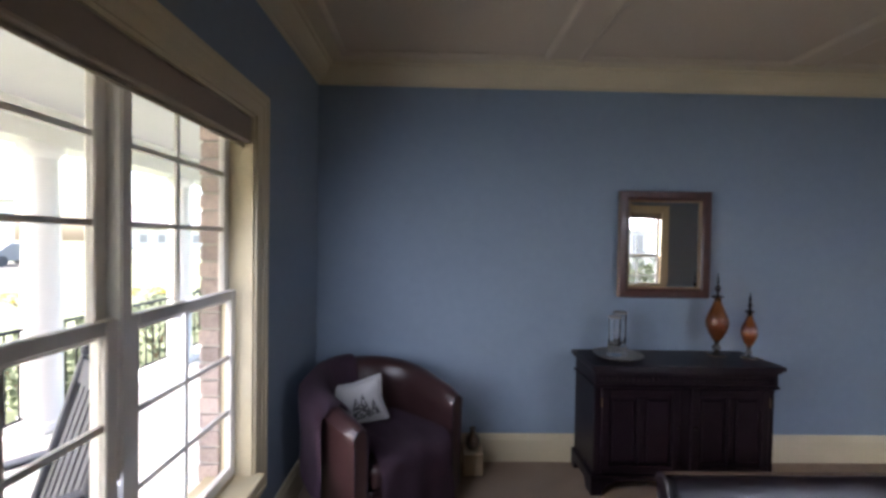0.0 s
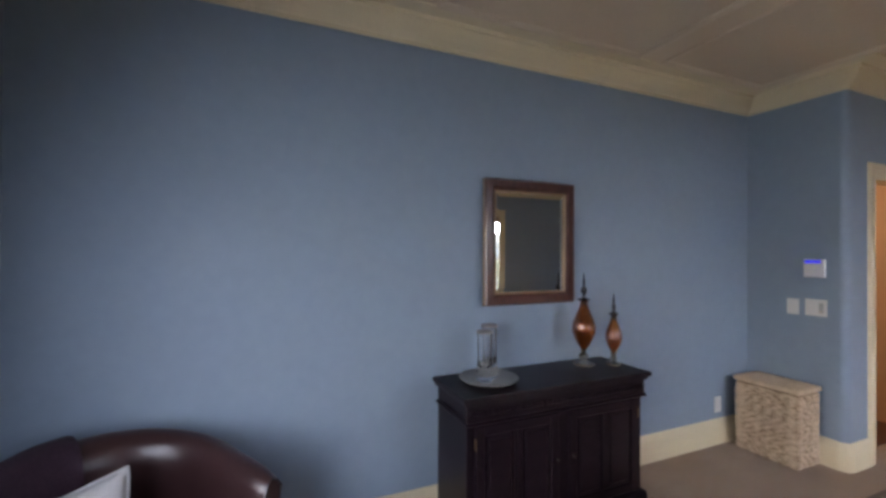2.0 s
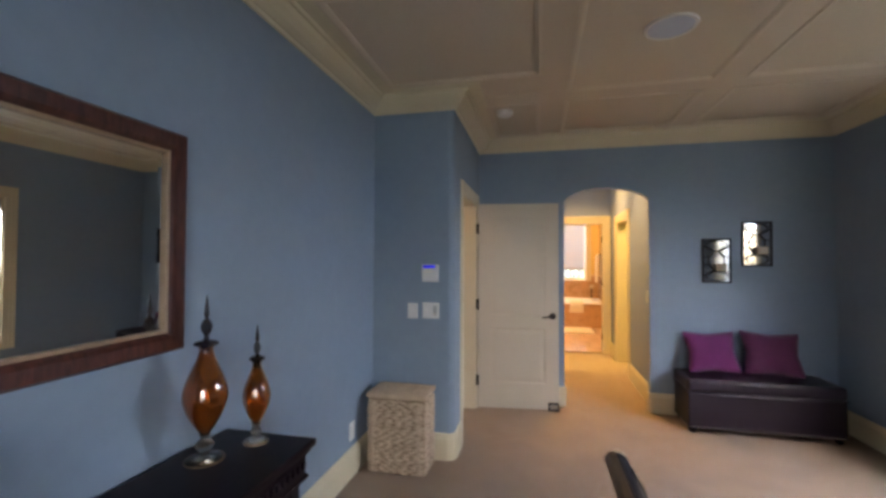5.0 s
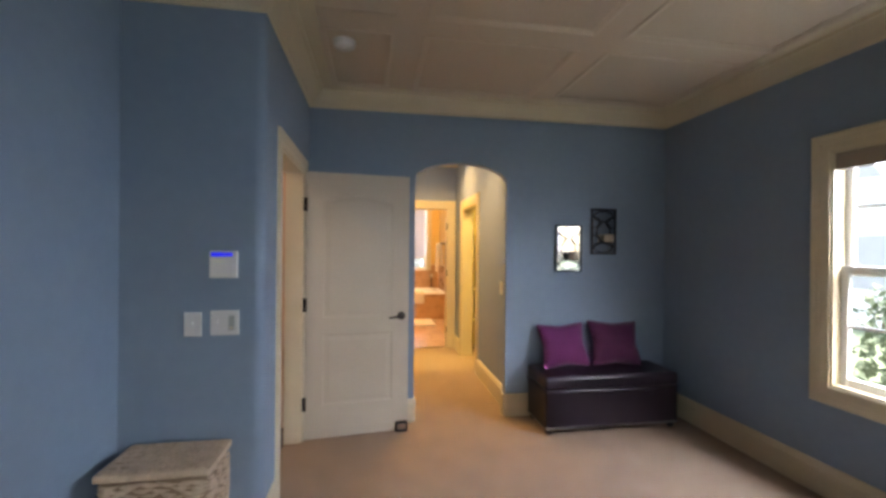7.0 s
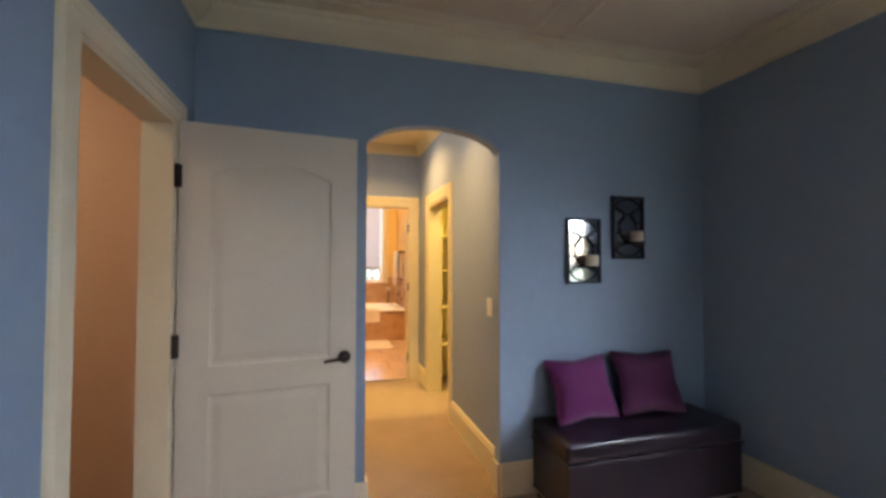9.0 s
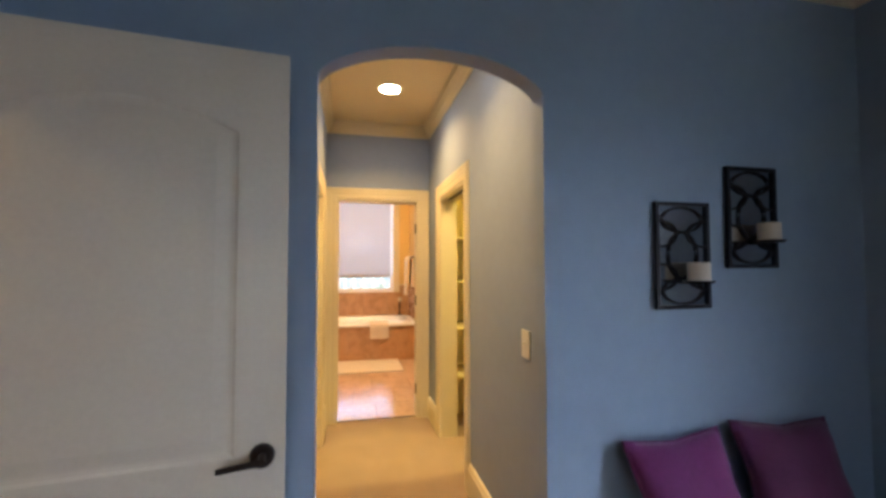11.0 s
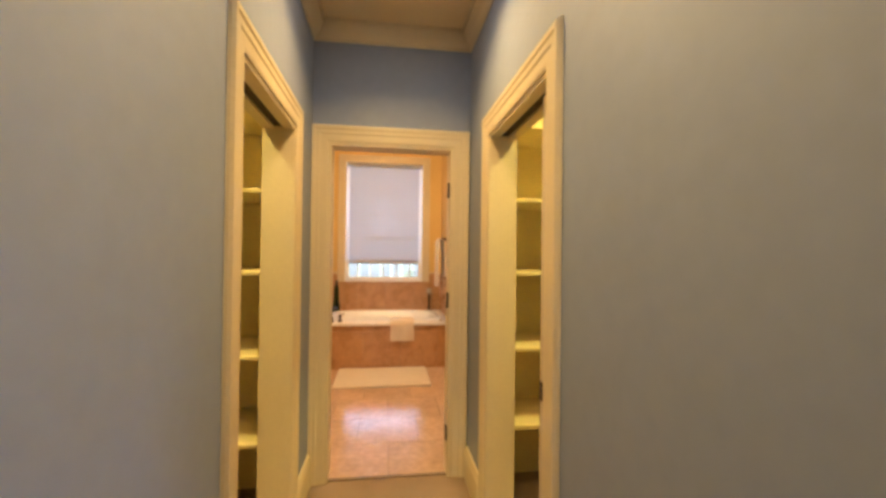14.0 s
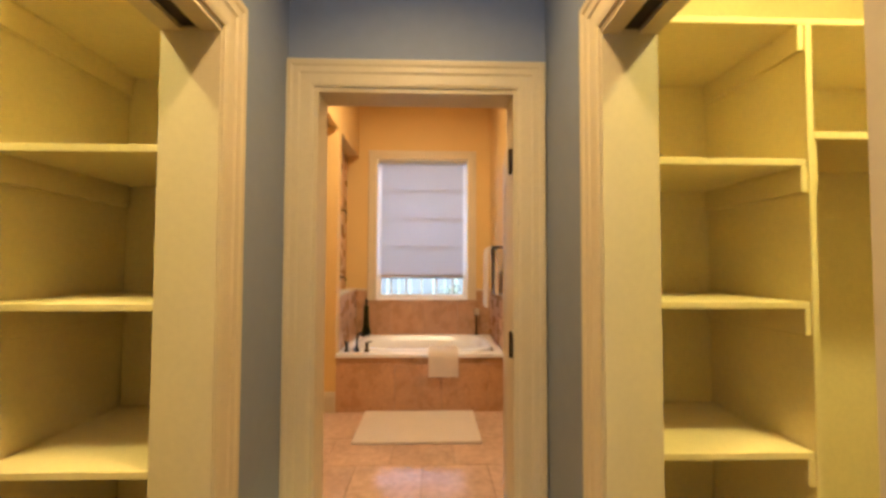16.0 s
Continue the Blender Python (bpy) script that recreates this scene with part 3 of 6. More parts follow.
# door casings and linings
casing("y", YJ, -1, DX0, DX1, 0, DZ, width=0.098)
jamb("y", YJ - 0.002, 2.39, DX0, DX1, 0, DZ)
casing("x", XB, -1, BY0, BY1, 0, BZ, width=0.107)
jamb("x", XB - 0.002, XB2 + 0.003, BY0, BY1, 0, BZ)
casing("x", XB2, 1, BY0, BY1, 0, BZ)
for a, s, u0, u1, y0, y1 in ((HS, 1, CR0, CR1, 0.392, 0.537), (HN, -1, CL0, CL1, 1.506, 1.658)):
    casing("y", a, s, u0, u1, 0, CZ)
    bm = bmesh.new()
    ym = (y0 + y1) / 2
    for yy, yz in ((y0, ym - 0.024), (ym + 0.024, y1)):
        box(bm, u0 + 0.018, u1 - 0.005, yy, yz, CZ - 0.018, CZ)
    box(bm, u1 - 0.005, u1, y0, y1, 0, CZ)
    for yy, yz in ((y0, ym - 0.022), (ym + 0.022, y1)):
        box(bm, u0, u0 + 0.018, yy, yz, 0, CZ)
    structure("trim", bm, M_CREAM, "cream pocket door lining with a track slot", "trim")
    # solid dark strip in place of the empty, shaded slot
    structure("trim", B((u0 + 0.018, u1 - 0.005, ym - 0.024, ym + 0.024, CZ - 0.006, CZ + 0.02)), M_VOID, "dark strip painted as the shade in the track slot", "trim")
    d = thing("pocket_door", "cream pocket door slid into its wall", "door")
    xe = 6.395
    part("panel", B((u0 - 0.06, xe, ym - 0.018, ym + 0.018, 0.01, CZ - 0.020), bevel=0.002), M_DOOR, d)
    part("pull_plate", B((xe - 0.050, xe + 0.001, *sorted((ym + s * 0.0182, ym + s * 0.021)), 0.865, 0.935), bevel=0.001), M_BRONZE, d, "dark bronze pull plate")

# ---- windows ----


def sash(bm, axis, plane, sign, u0, u1, z0, z1, st, depth, out):
    to = onto(axis, plane, sign)
    for a, b, c, d in ((u0, u0 + st, z0, z1), (u1 - st, u1, z0, z1), (u0 + st, u1 - st, z0, z0 + st * 1.2), (u0 + st, u1 - st, z1 - st, z1)):
        p, q = to(a, c, out), to(b, d, out + depth)
        box(bm, *sorted((p[0], q[0])), *sorted((p[1], q[1])), c, d, bevel=0.004)


def slab(axis, plane, sign, u0, u1, z0, z1, o0, o1, bevel=0.0):
    to = onto(axis, plane, sign)
    p, q = to(u0, z0, o0), to(u1, z1, o1)
    return B((*sorted((p[0], q[0])), *sorted((p[1], q[1])), z0, z1), bevel=bevel)


def hung_unit(win, axis, plane, sign, u0, u1, z0, z1, rail, rows_up, rows_low, cols, frame_d):
    """A double hung unit; plane is the inner wall face, sign points outdoors."""
    st = 0.042
    bm = bmesh.new()
    sash(bm, axis, plane, sign, u0, u1, rail - 0.03, z1, st, 0.03, frame_d + 0.032)
    part("upper_sash", bm, M_SASH, win)
    bm = bmesh.new()
    sash(bm, axis, plane, sign, u0, u1, z0, rail + 0.03, st, 0.03, frame_d)
    part("lower_sash", bm, M_SASH, win)
    for zs, o in ((rows_up, frame_d + 0.040), (rows_low, frame_d + 0.008)):
        for z in zs:
            part("muntin", slab(axis, plane, sign, u0 + st, u1 - st, z - 0.009, z + 0.009, o, o + 0.014), M_SASH, win)
    for u in cols:
        part("muntin", slab(axis, plane, sign, u - 0.009, u + 0.009, rail + 0.01, z1 - st, frame_d + 0.041, frame_d + 0.053), M_SASH, win)
        part("muntin", slab(axis, plane, sign, u - 0.009, u + 0.009, z0 + st, rail - 0.01, frame_d + 0.009, frame_d + 0.021), M_SASH, win)
    for a, b, o in ((rail, z1 - st, frame_d + 0.046), (z0 + st, rail, frame_d + 0.014)):
        p = part("pane", slab(axis, plane, sign, u0 + st, u1 - st, a, b, o, o + 0.004), M_PANE, win)
        p.visible_shadow = False


win = tagged(thing("window_1", "wide twin sash window with cream casing onto the porch", "window"), kind="structure")
casing("x", XW, 1, 0.49, 1.90, 0.455, 2.10, win, True, 0.125)
part("window_sill", B((-1.13, -1.00, 0.47, 1.92, 0.44, 0.462), bevel=0.006), M_CREAM, win)
part("window_frame", B((-1.25, -1.052, 0.49, 0.505, 0.44, 2.10), (-1.19, -1.052, 1.885, 1.90, 0.44, 2.10), (-1.25, -1.052, 0.505, 1.885, 2.085, 2.10), (-1.25, -1.132, 0.505, 1.885, 0.44, 0.47)), M_CREAM, win)
part("mullion", B((-1.21, -1.115, 1.180, 1.225, 0.462, 2.085), bevel=0.006), M_SASH, win)
for u0, u1, c in ((0.505, 1.180, 0.864), (1.225, 1.885, 1.525)):
    hung_unit(win, "x", XW, -1, u0, u1, 0.475, 2.085, 1.285, (1.583, 1.824), (1.018, 0.775), (c,), 0.075)
sh = thing("roller_shade", "taupe roller shade drawn up at the window head", "window shade")
part("cassette", B((-1.115, -1.058, 0.508, 1.882, 1.97, 2.083), bevel=0.006), M_SHADE_TAUPE, sh)
part("hem_bar", B((-1.100, -1.085, 0.515, 1.875, 1.952, 1.968), bevel=0.004), M_SHADE_TAUPE, sh)

win = tagged(thing("window_2", "sash window with wide cream picture-frame casing", "window"), kind="structure")
casing("y", YS, 1, 2.36, 3.46, 0.665, 2.07, win, True, 0.11)
part("window_frame", B((2.36, 2.375, -1.09, -0.958, 0.665, 2.07), (3.445, 3.46, -1.09, -0.958, 0.665, 2.07), (2.375, 3.445, -1.09, -0.958, 2.055, 2.07), (2.375, 3.445, -1.09, -0.958, 0.665, 0.68)), M_CREAM, win)
hung_unit(win, "y", YS, -1, 2.375, 3.445, 0.68, 2.055, 1.36, (1.735,), (1.035,), (2.73, 3.09), 0.055)
sh = thing("roller_shade", "taupe roller shade drawn up at the window head", "window shade")
part("cassette", B((2.378, 3.442, -1.005, -0.962, 1.955, 2.052), bevel=0.005), M_SHADE_TAUPE, sh)

win = tagged(thing("window_3", "tall bathroom window with cream casing above the tub", "window"), kind="structure")
casing("x", BWX, -1, W0, W1, WZ0, WZ1, win, False, 0.105)
part("window_frame", B((11.155, 11.300, W0, W0 + 0.015, WZ0, WZ1), (11.155, 11.300, W1 - 0.015, W1, WZ0, WZ1), (11.155, 11.300, W0 + 0.015, W1 - 0.015, WZ1 - 0.015, WZ1), (11.155, 11.300, W0 + 0.015, W1 - 0.015, WZ0, WZ0 + 0.015)), M_SASH, win)
hung_unit(win, "x", BWX, 1, W0 + 0.015, W1 - 0.015, WZ0 + 0.015, WZ1 - 0.015, 1.262, (), (), (), 0.07)
for z in (1.62, 1.97, 2.32):
    part("muntin", B((11.2135, 11.223, W0 + 0.03, W1 - 0.03, z - 0.011, z + 0.011)), M_SASH, win)
for u in (0.70, 0.90, 1.09, 1.28, 1.47):
    part("muntin", B((11.225, 11.235, u - 0.007, u + 0.007, WZ0 + 0.05, 1.24)), M_SASH, win)
sh = thing("cellular_shade", "pale grey cellular shade lowered most of the way", "window shade")
bm = bmesh.new()
prev = None
for k in range(117):
    z, o = 1.275 + k * 0.01205, 0.0035 * (1 if k % 2 else -1)
    rowv = [bm.verts.new((11.195 + o, y, z)) for y in (W0 + 0.060, W1 - 0.060)]
    if prev:
        bm.faces.new((prev[0], prev[1], rowv[1], rowv[0]))
    prev = rowv
part("fabric", bm, M_SHADE, sh, smooth=True, angle=180)
part("head_rail", B((11.170, 11.215, W0 + 0.02, W1 - 0.02, 2.673, 2.713), bevel=0.004), M_SHADE, sh)
part("bottom_rail", B((11.180, 11.210, W0 + 0.058, W1 - 0.058, 1.252, 1.275), bevel=0.004), M_SHADE_TAUPE, sh)


# ---- doors ----
door = thing("door", "open cream two-panel door with a bronze lever", "door")


def door_leaf(parent, w, h, t, m=M_DOOR):
    """A two-panel door with a cambered upper panel: x along the leaf from the hinge, y across, z up."""
    st, lock, rise, zs = 0.128, 0.855, 0.072, h - 0.232
    half = w / 2 - st
    camber = [(w / 2 + half * q, zs + rise * (1 - q * q)) for q in [1 - k / 6 for k in range(13)]]
    bm = bmesh.new()
    for b in ((0, st, 0, t, 0, h), (w - st, w, 0, t, 0, h), (st, w - st, 0, t, 0, 0.25), (st, w - st, 0, t, h - 0.15, h), (st, w - st, 0, t, lock - 0.062, lock + 0.062)):
        box(bm, *b)
    extrude_poly(bm, camber + [(st, h - 0.15), (w - st, h - 0.15)], "y", 0, t)
    part("frame", bm, m, parent)
    low, z0 = lock - 0.062, lock + 0.062
    for outline in ([(st, 0.25), (w - st, 0.25), (w - st, low), (st, low)], [(st, z0), (w - st, z0)] + camber):
        bm = bmesh.new()
        for to in (lambda u, v, o: (u, o, v), lambda u, v, o: (u, t - o, v)):
            before = set(bm.verts)
            sweep(bm, outline, [(0.0, 0.0005), (0.008, 0.0045), (0.017, 0.0060), (0.023, 0.0060), (0.055, 0.0025)], True, to)
            ring = [v for v in bm.verts if v not in before]
            bm.faces.new(ring[4::5])
        part("panel", bm, m, parent)


ang = math.degrees(math.atan2(1.462 - 2.247, 4.737 - 4.646))
door.matrix_basis = pose(4.646, 2.247, 0.013, 0, 0, ang)
door_leaf(door, 0.793, 2.03, 0.036)
bm = bmesh.new()
cyl(bm, (0.735, 0.0, 0.915), (0.735, -0.012, 0.915), 0.033, 0.030, 24)
cyl(bm, (0.735, -0.012, 0.915), (0.735, -0.05, 0.915), 0.011, 0.011, 12)
tube(bm, [(0.740, -0.05, 0.915), (0.71, -0.052, 0.916), (0.67, -0.050, 0.912), (0.63, -0.046, 0.906)], lambda s: 0.0105 - 0.003 * s)
part("lever_handle", bm, M_BRONZE, door, "oil rubbed bronze lever", smooth=True)
for z in (0.27, 1.02, 1.78):
    part("hinge", B((-0.034, 0.012, -0.004, 0.002, z - 0.052, z + 0.052)), M_BRONZE, door, "dark bronze hinge")
    bm = bmesh.new()
    cyl(bm, (-0.004, -0.007, z - 0.052), (-0.004, -0.007, z + 0.052), 0.007, None, 10)
    part("hinge_pin", bm, M_BRONZE, door)
kick = part("door_holder", B((0.69, 0.79, -0.022, -0.001, -0.008, 0.075), bevel=0.006), M_IRON, door, "small black door holder")
part("insert", B((0.705, 0.775, -0.026, -0.0225, 0.012, 0.058)), M_SILVER, kick, "pale metal insert")

bdoor = thing("door", "open cream bathroom door swung into the room", "door")
bdoor.matrix_basis = pose(7.66, 0.602, 0.012, 0, 0, -7)
door_leaf(bdoor, 0.72, 1.985, 0.035)
for z in (0.25, 0.98, 1.74):
    part("hinge", B((-0.03, 0.006, 0.030, 0.047, z - 0.045, z + 0.045)), M_BRONZE, bdoor, "dark bronze hinge")


# ---- wall fittings ----
def plate(name, label, cat, axis, plane, sign, u0, u1, z0, z1, rockers, group=""):
    t = thing(name, label, cat, group)
    part("plate", slab(axis, plane, sign, u0, u1, z0, z1, 0, 0.007, bevel=0.0025), M_PLASTIC, t)
    for u in rockers:
        if name == "light_switch":
            zm = (z0 + z1) / 2
            part("toggle_collar", slab(axis, plane, sign, u - 0.006, u + 0.006, zm - 0.0125, zm + 0.0125, 0.0072, 0.0086, bevel=0.0006), M_PLASTIC, t)
            part("toggle", slab(axis, plane, sign, u - 0.004, u + 0.004, zm - 0.002, zm + 0.010, 0.0088, 0.020, bevel=0.002), M_PLASTIC, t)
            for dz in (-0.030, 0.030):
                part("screw", slab(axis, plane, sign, u - 0.003, u + 0.003, zm + dz - 0.003, zm + dz + 0.003, 0.0072, 0.0082, bevel=0.0008), M_PLASTIC, t)
            continue
        part("rocker", slab(axis, plane, sign, u - 0.017, u + 0.017, (z0 + z1) / 2 - 0.034, (z0 + z1) / 2 + 0.034, 0.0072, 0.011, bevel=0.002), M_PLASTIC, t)
    return t


th = thing("thermostat", "white thermostat with a glowing blue screen", "thermostat")
part("body", B((XJ - 0.028, XJ, 2.384, 2.508, 1.318, 1.446), bevel=0.006, seg=2), M_PLASTIC, th)
part("screen", B((XJ - 0.0305, XJ - 0.0282, 2.404, 2.500, 1.420, 1.440)), M_SCREEN, th, "lit blue display")
part("cover", B((XJ - 0.032, XJ - 0.0282, 2.400, 2.500, 1.322, 1.416), bevel=0.0015), M_PLASTIC, th)
plate("light_switch", "white single switch plate on the blue wall", "light switch", "x", XJ, -1, 2.546, 2.624, 1.037, 1.152, (2.585,))
plate("light_switch", "white double switch plate on the blue wall", "light switch", "x", XJ, -1, 2.378, 2.508, 1.041, 1.160, (2.474,))
dim = thing("dimmer", "grey slide dimmer in the double switch plate", "dimmer switch")
part("slot", B((XJ - 0.0095, XJ - 0.0072, 2.397, 2.425, 1.064, 1.136), bevel=0.001), M_DIMMER, dim)
part("slider", B((XJ - 0.014, XJ - 0.0097, 2.402, 2.420, 1.070, 1.082), bevel=0.001), M_WAX, dim, "yellowed slider")
plate("light_switch", "cream toggle switch plate in the hall", "light switch", "y", HS, 1, 5.166, 5.250, 1.040, 1.160, (5.208,))
plate("light_switch", "cream toggle switch plate in the hall", "light switch", "y", HN, -1, 5.228, 5.311, 1.01, 1.135, (5.27,))
plate("wall_outlet", "white wall outlet above the baseboard", "outlet", "y", YN, -1, 3.118, 3.195, 0.245, 0.366, (3.156,))

det = thing("smoke_detector", "round white smoke detector on the ceiling", "smoke detector")
bm = bmesh.new()
lathe(bm, 4.02, 1.93, [(0, ZC - 0.045), (0.045, ZC - 0.045), (0.062, ZC - 0.034), (0.068, ZC - 0.014), (0.07, ZC)])
part("body", bm, M_PLASTIC, det, smooth=True)
bm = bmesh.new()
lathe(bm, 4.02, 1.93, [(0, ZC - 0.049), (0.018, ZC - 0.048), (0.02, ZC - 0.0455)])
part("button", bm, M_PLASTIC, det, smooth=True)
spk = thing("ceiling_speaker", "flat round white speaker grille in the ceiling", "speaker")
bm = bmesh.new()
lathe(bm, 2.90, 0.955, [(0, ZC - 0.005), (0.112, ZC - 0.005), (0.114, ZC - 0.002)])
part("grille", bm, mat("pale_grille", (0.42, 0.46, 0.54), 0.5, vary=0.05, fine=300), spk)
bm = bmesh.new()
lathe(bm, 2.90, 0.955, [(0.114, ZC), (0.114, ZC - 0.009), (0.130, ZC - 0.008), (0.135, ZC)])
part("rim", bm, M_PLASTIC, spk, smooth=True)


def downlight(x, y, z, r=0.075):
    d = thing("downlight", "lit round recessed ceiling light", "ceiling light", "recessed lights")
    b = bmesh.new()
    lathe(b, x, y, [(r, z), (r, z - 0.006), (r + 0.022, z - 0.005), (r + 0.025, z)])
    part("trim_ring", b, M_PLASTIC, d, smooth=True)
    b = bmesh.new()
    lathe(b, x, y, [(0, z - 0.002), (r, z - 0.002)])
    part("lens", b, M_LAMP, d, "glowing warm lens")


downlight(6.665, 1.0, ZH)
downlight(5.5, 1.0, ZH)
downlight(6.45, -0.25, ZH)
downlight(6.45, 2.2, ZH)
# unseen fixture, added to go with the entry lamp
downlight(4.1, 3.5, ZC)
downlight(9.1, 1.1, 3.5, 0.105)

# ---- mirror ----
mir = thing("wall_mirror", "rectangular mirror in a wide cherry wood frame", "mirror")
X0, X1, Z0, Z1 = 1.048, 1.692, 1.175, 1.916
FR = [(0.0, 0.0), (0.0, 0.028), (0.008, 0.036), (0.046, 0.036), (0.056, 0.030), (0.065, 0.022), (0.065, 0.0)]
bm = bmesh.new()
sweep(bm, [(X0, Z0), (X1, Z0), (X1, Z1), (X0, Z1)], FR, True, onto("y", YN - 0.022, -1))
for f in list(bm.faces)[::len(FR) - 1]:
    f.material_index = 1
part("frame", bm, [M_CHERRY, M_EDGE], mir)
bm = bmesh.new()
sweep(bm, [(X0 + 0.065, Z0 + 0.065), (X1 - 0.065, Z0 + 0.065), (X1 - 0.065, Z1 - 0.065), (X0 + 0.065, Z1 - 0.065)], [(0.0, 0.010), (0.0, 0.026), (0.010, 0.024), (0.012, 0.010)], True, onto("y", YN - 0.022, -1))
part("inner_lip", bm, M_LIP, mir, "thin gilded inner lip")
bm = bmesh.new()
a, c = 0.077, 0.100
g = [[bm.verts.new((x, y, z)) for x, z in ((X0 + i, Z0 + i), (X1 - i, Z0 + i), (X1 - i, Z1 - i), (X0 + i, Z1 - i))] for i, y in ((a, YN - 0.0337), (c, YN - 0.0345))]
for k in range(4):
    bm.faces.new((g[0][k], g[0][(k + 1) % 4], g[1][(k + 1) % 4], g[1][k]))
bm.faces.new(g[1])
part("glass", bm, M_MIRROR, mir, "bevelled silver mirror glass")
part("backing", B((X0 + 0.02, X1 - 0.02, YN - 0.021, YN, Z0 + 0.02, Z1 - 0.02)), M_DARKWOOD, mir)

# ---- sideboard ----
sb = thing("sideboard", "dark espresso wooden sideboard with two panelled doors", "sideboard")
SX0, SX1, SY0, SY1, SZ = 0.735, 1.933, 2.480, 2.880, 0.805
bm = bmesh.new()
box(bm, SX0, SX1, SY0, SY1, SZ - 0.026, SZ, bevel=0.006, seg=2)
box(bm, SX0 + 0.014, SX1 - 0.014, SY0 + 0.014, SY1, SZ - 0.046, SZ - 0.026, bevel=0.008, seg=2)
part("top", bm, M_DARKWOOD, sb)
body = part("body", B((SX0 + 0.035, SX1 - 0.035, SY0 + 0.05, SY1 - 0.004, 0.09, SZ - 0.046)), M_DARKWOOD, sb)
bm = bmesh.new()
box(bm, SX0 + 0.028, SX1 - 0.028, SY0 + 0.030, SY0 + 0.05, SZ - 0.125, SZ - 0.046)
part("frieze", bm, M_DARKWOOD, sb)
for k in range(36):
    x = SX0 + 0.05 + k * (SX1 - SX0 - 0.1) / 35
    part("dentil", B((x - 0.011, x + 0.011, SY0 + 0.019, SY0 + 0.030, SZ - 0.098, SZ - 0.070), bevel=0.003), M_DARKWOOD, sb)
part("moulding", B((SX0 + 0.018, SX1 - 0.018, SY0 + 0.018, SY1 - 0.002, SZ - 0.143, SZ - 0.126), bevel=0.006), M_DARKWOOD, sb)
bm = bmesh.new()
for s, xa, xb in ((1, SX0 + 0.012, SX0 + 0.16), (-1, SX1 - 0.16, SX1 - 0.012)):
    xs = (xa, xb) if s > 0 else (xb, xa)
    pts = [(xs[0], 0.0), (xs[0], 0.10), (xs[1], 0.10), (xs[1], 0.075), (xs[1] - s * 0.05, 0.06), (xs[1] - s * 0.075, 0.03), (xs[1] - s * 0.08, 0.0)]
    extrude_poly(bm, pts, "y", SY0 + 0.02, SY0 + 0.045)
    part("bracket_foot", bm, M_DARKWOOD, sb)
    bm = bmesh.new()
bm.free()
part("plinth", B((SX0 + 0.012, SX1 - 0.012, SY0 + 0.02, SY1 - 0.004, 0.085, 0.118), bevel=0.006), M_DARKWOOD, sb)
for xa in (SX0 + 0.014, SX1 - 0.038):
    bm = bmesh.new()
    extrude_poly(bm, [(SY0 + 0.045, 0), (SY0 + 0.045, 0.09), (SY1 - 0.004, 0.09), (SY1 - 0.004, 0), (SY1 - 0.07, 0), (SY1 - 0.09, 0.05), (SY0 + 0.14, 0.05), (SY0 + 0.12, 0)], "x", xa, xa + 0.024)
    part("side_base", bm, M_DARKWOOD, sb)
mx = (SX0 + SX1) / 2
for s, xa, xb in ((-1, SX0 + 0.075, mx - 0.035), (1, mx + 0.035, SX1 - 0.075)):
    bm = bmesh.new()
    zf0, zf1, yf = 0.13, SZ - 0.150, SY0 + 0.030
    mm = (xa + xb) / 2
    for b in ((xa, xa + 0.05, yf, yf + 0.02, zf0, zf1), (xb - 0.05, xb, yf, yf + 0.02, zf0, zf1), (mm - 0.02, mm + 0.02, yf, yf + 0.02, zf0 + 0.05, zf1 - 0.05), (xa + 0.05, xb - 0.05, yf, yf + 0.02, zf0, zf0 + 0.05), (xa + 0.05, xb - 0.05, yf, yf + 0.02, zf1 - 0.05, zf1)):
        box(bm, *b, bevel=0.004)
    dr = part("door", bm, M_DARKWOOD, sb)
    for pa, pb in ((xa + 0.05, mm - 0.02), (mm + 0.02, xb - 0.05)):
        part("panel", B((pa, pb, yf + 0.012, yf + 0.0195, zf0 + 0.05, zf1 - 0.05), (pa + 0.02, pb - 0.02, yf + 0.003, yf + 0.013, zf0 + 0.07, zf1 - 0.07), bevel=0.005), M_DARKWOOD, dr)
    kx = mx + s * 0.052
    bm = bmesh.new()
    bmesh.ops.create_uvsphere(bm, u_segments=14, v_segments=10, radius=0.012, matrix=Matrix.Translation((kx, yf - 0.016, 0.42)))
    cyl(bm, (kx, yf, 0.42), (kx, yf - 0.012, 0.42), 0.005)
    part("knob", bm, M_BRONZE, dr, "small dark bronze knob", smooth=True)
    part("hinge", B(((xa - 0.006 if s < 0 else xb - 0.002), (xa + 0.002 if s < 0 else xb + 0.006), yf - 0.002, yf + 0.006, 0.545, 0.60)), M_BRASS, dr, "aged brass hinge")

# ---- on the sideboard ----
tr = thing("round_tray", "round hammered silver tray on the sideboard", "tray")
bm = bmesh.new()
lathe(bm, 0.985, 2.70, [(0, SZ + 0.006), (0.125, SZ + 0.006), (0.140, SZ + 0.014), (0.158, SZ + 0.022), (0.160, SZ + 0.019), (0.142, SZ + 0.008), (0.12, SZ + 0.001), (0, SZ + 0.001)], 40)
part("dish", bm, M_SILVER, tr, smooth=True)


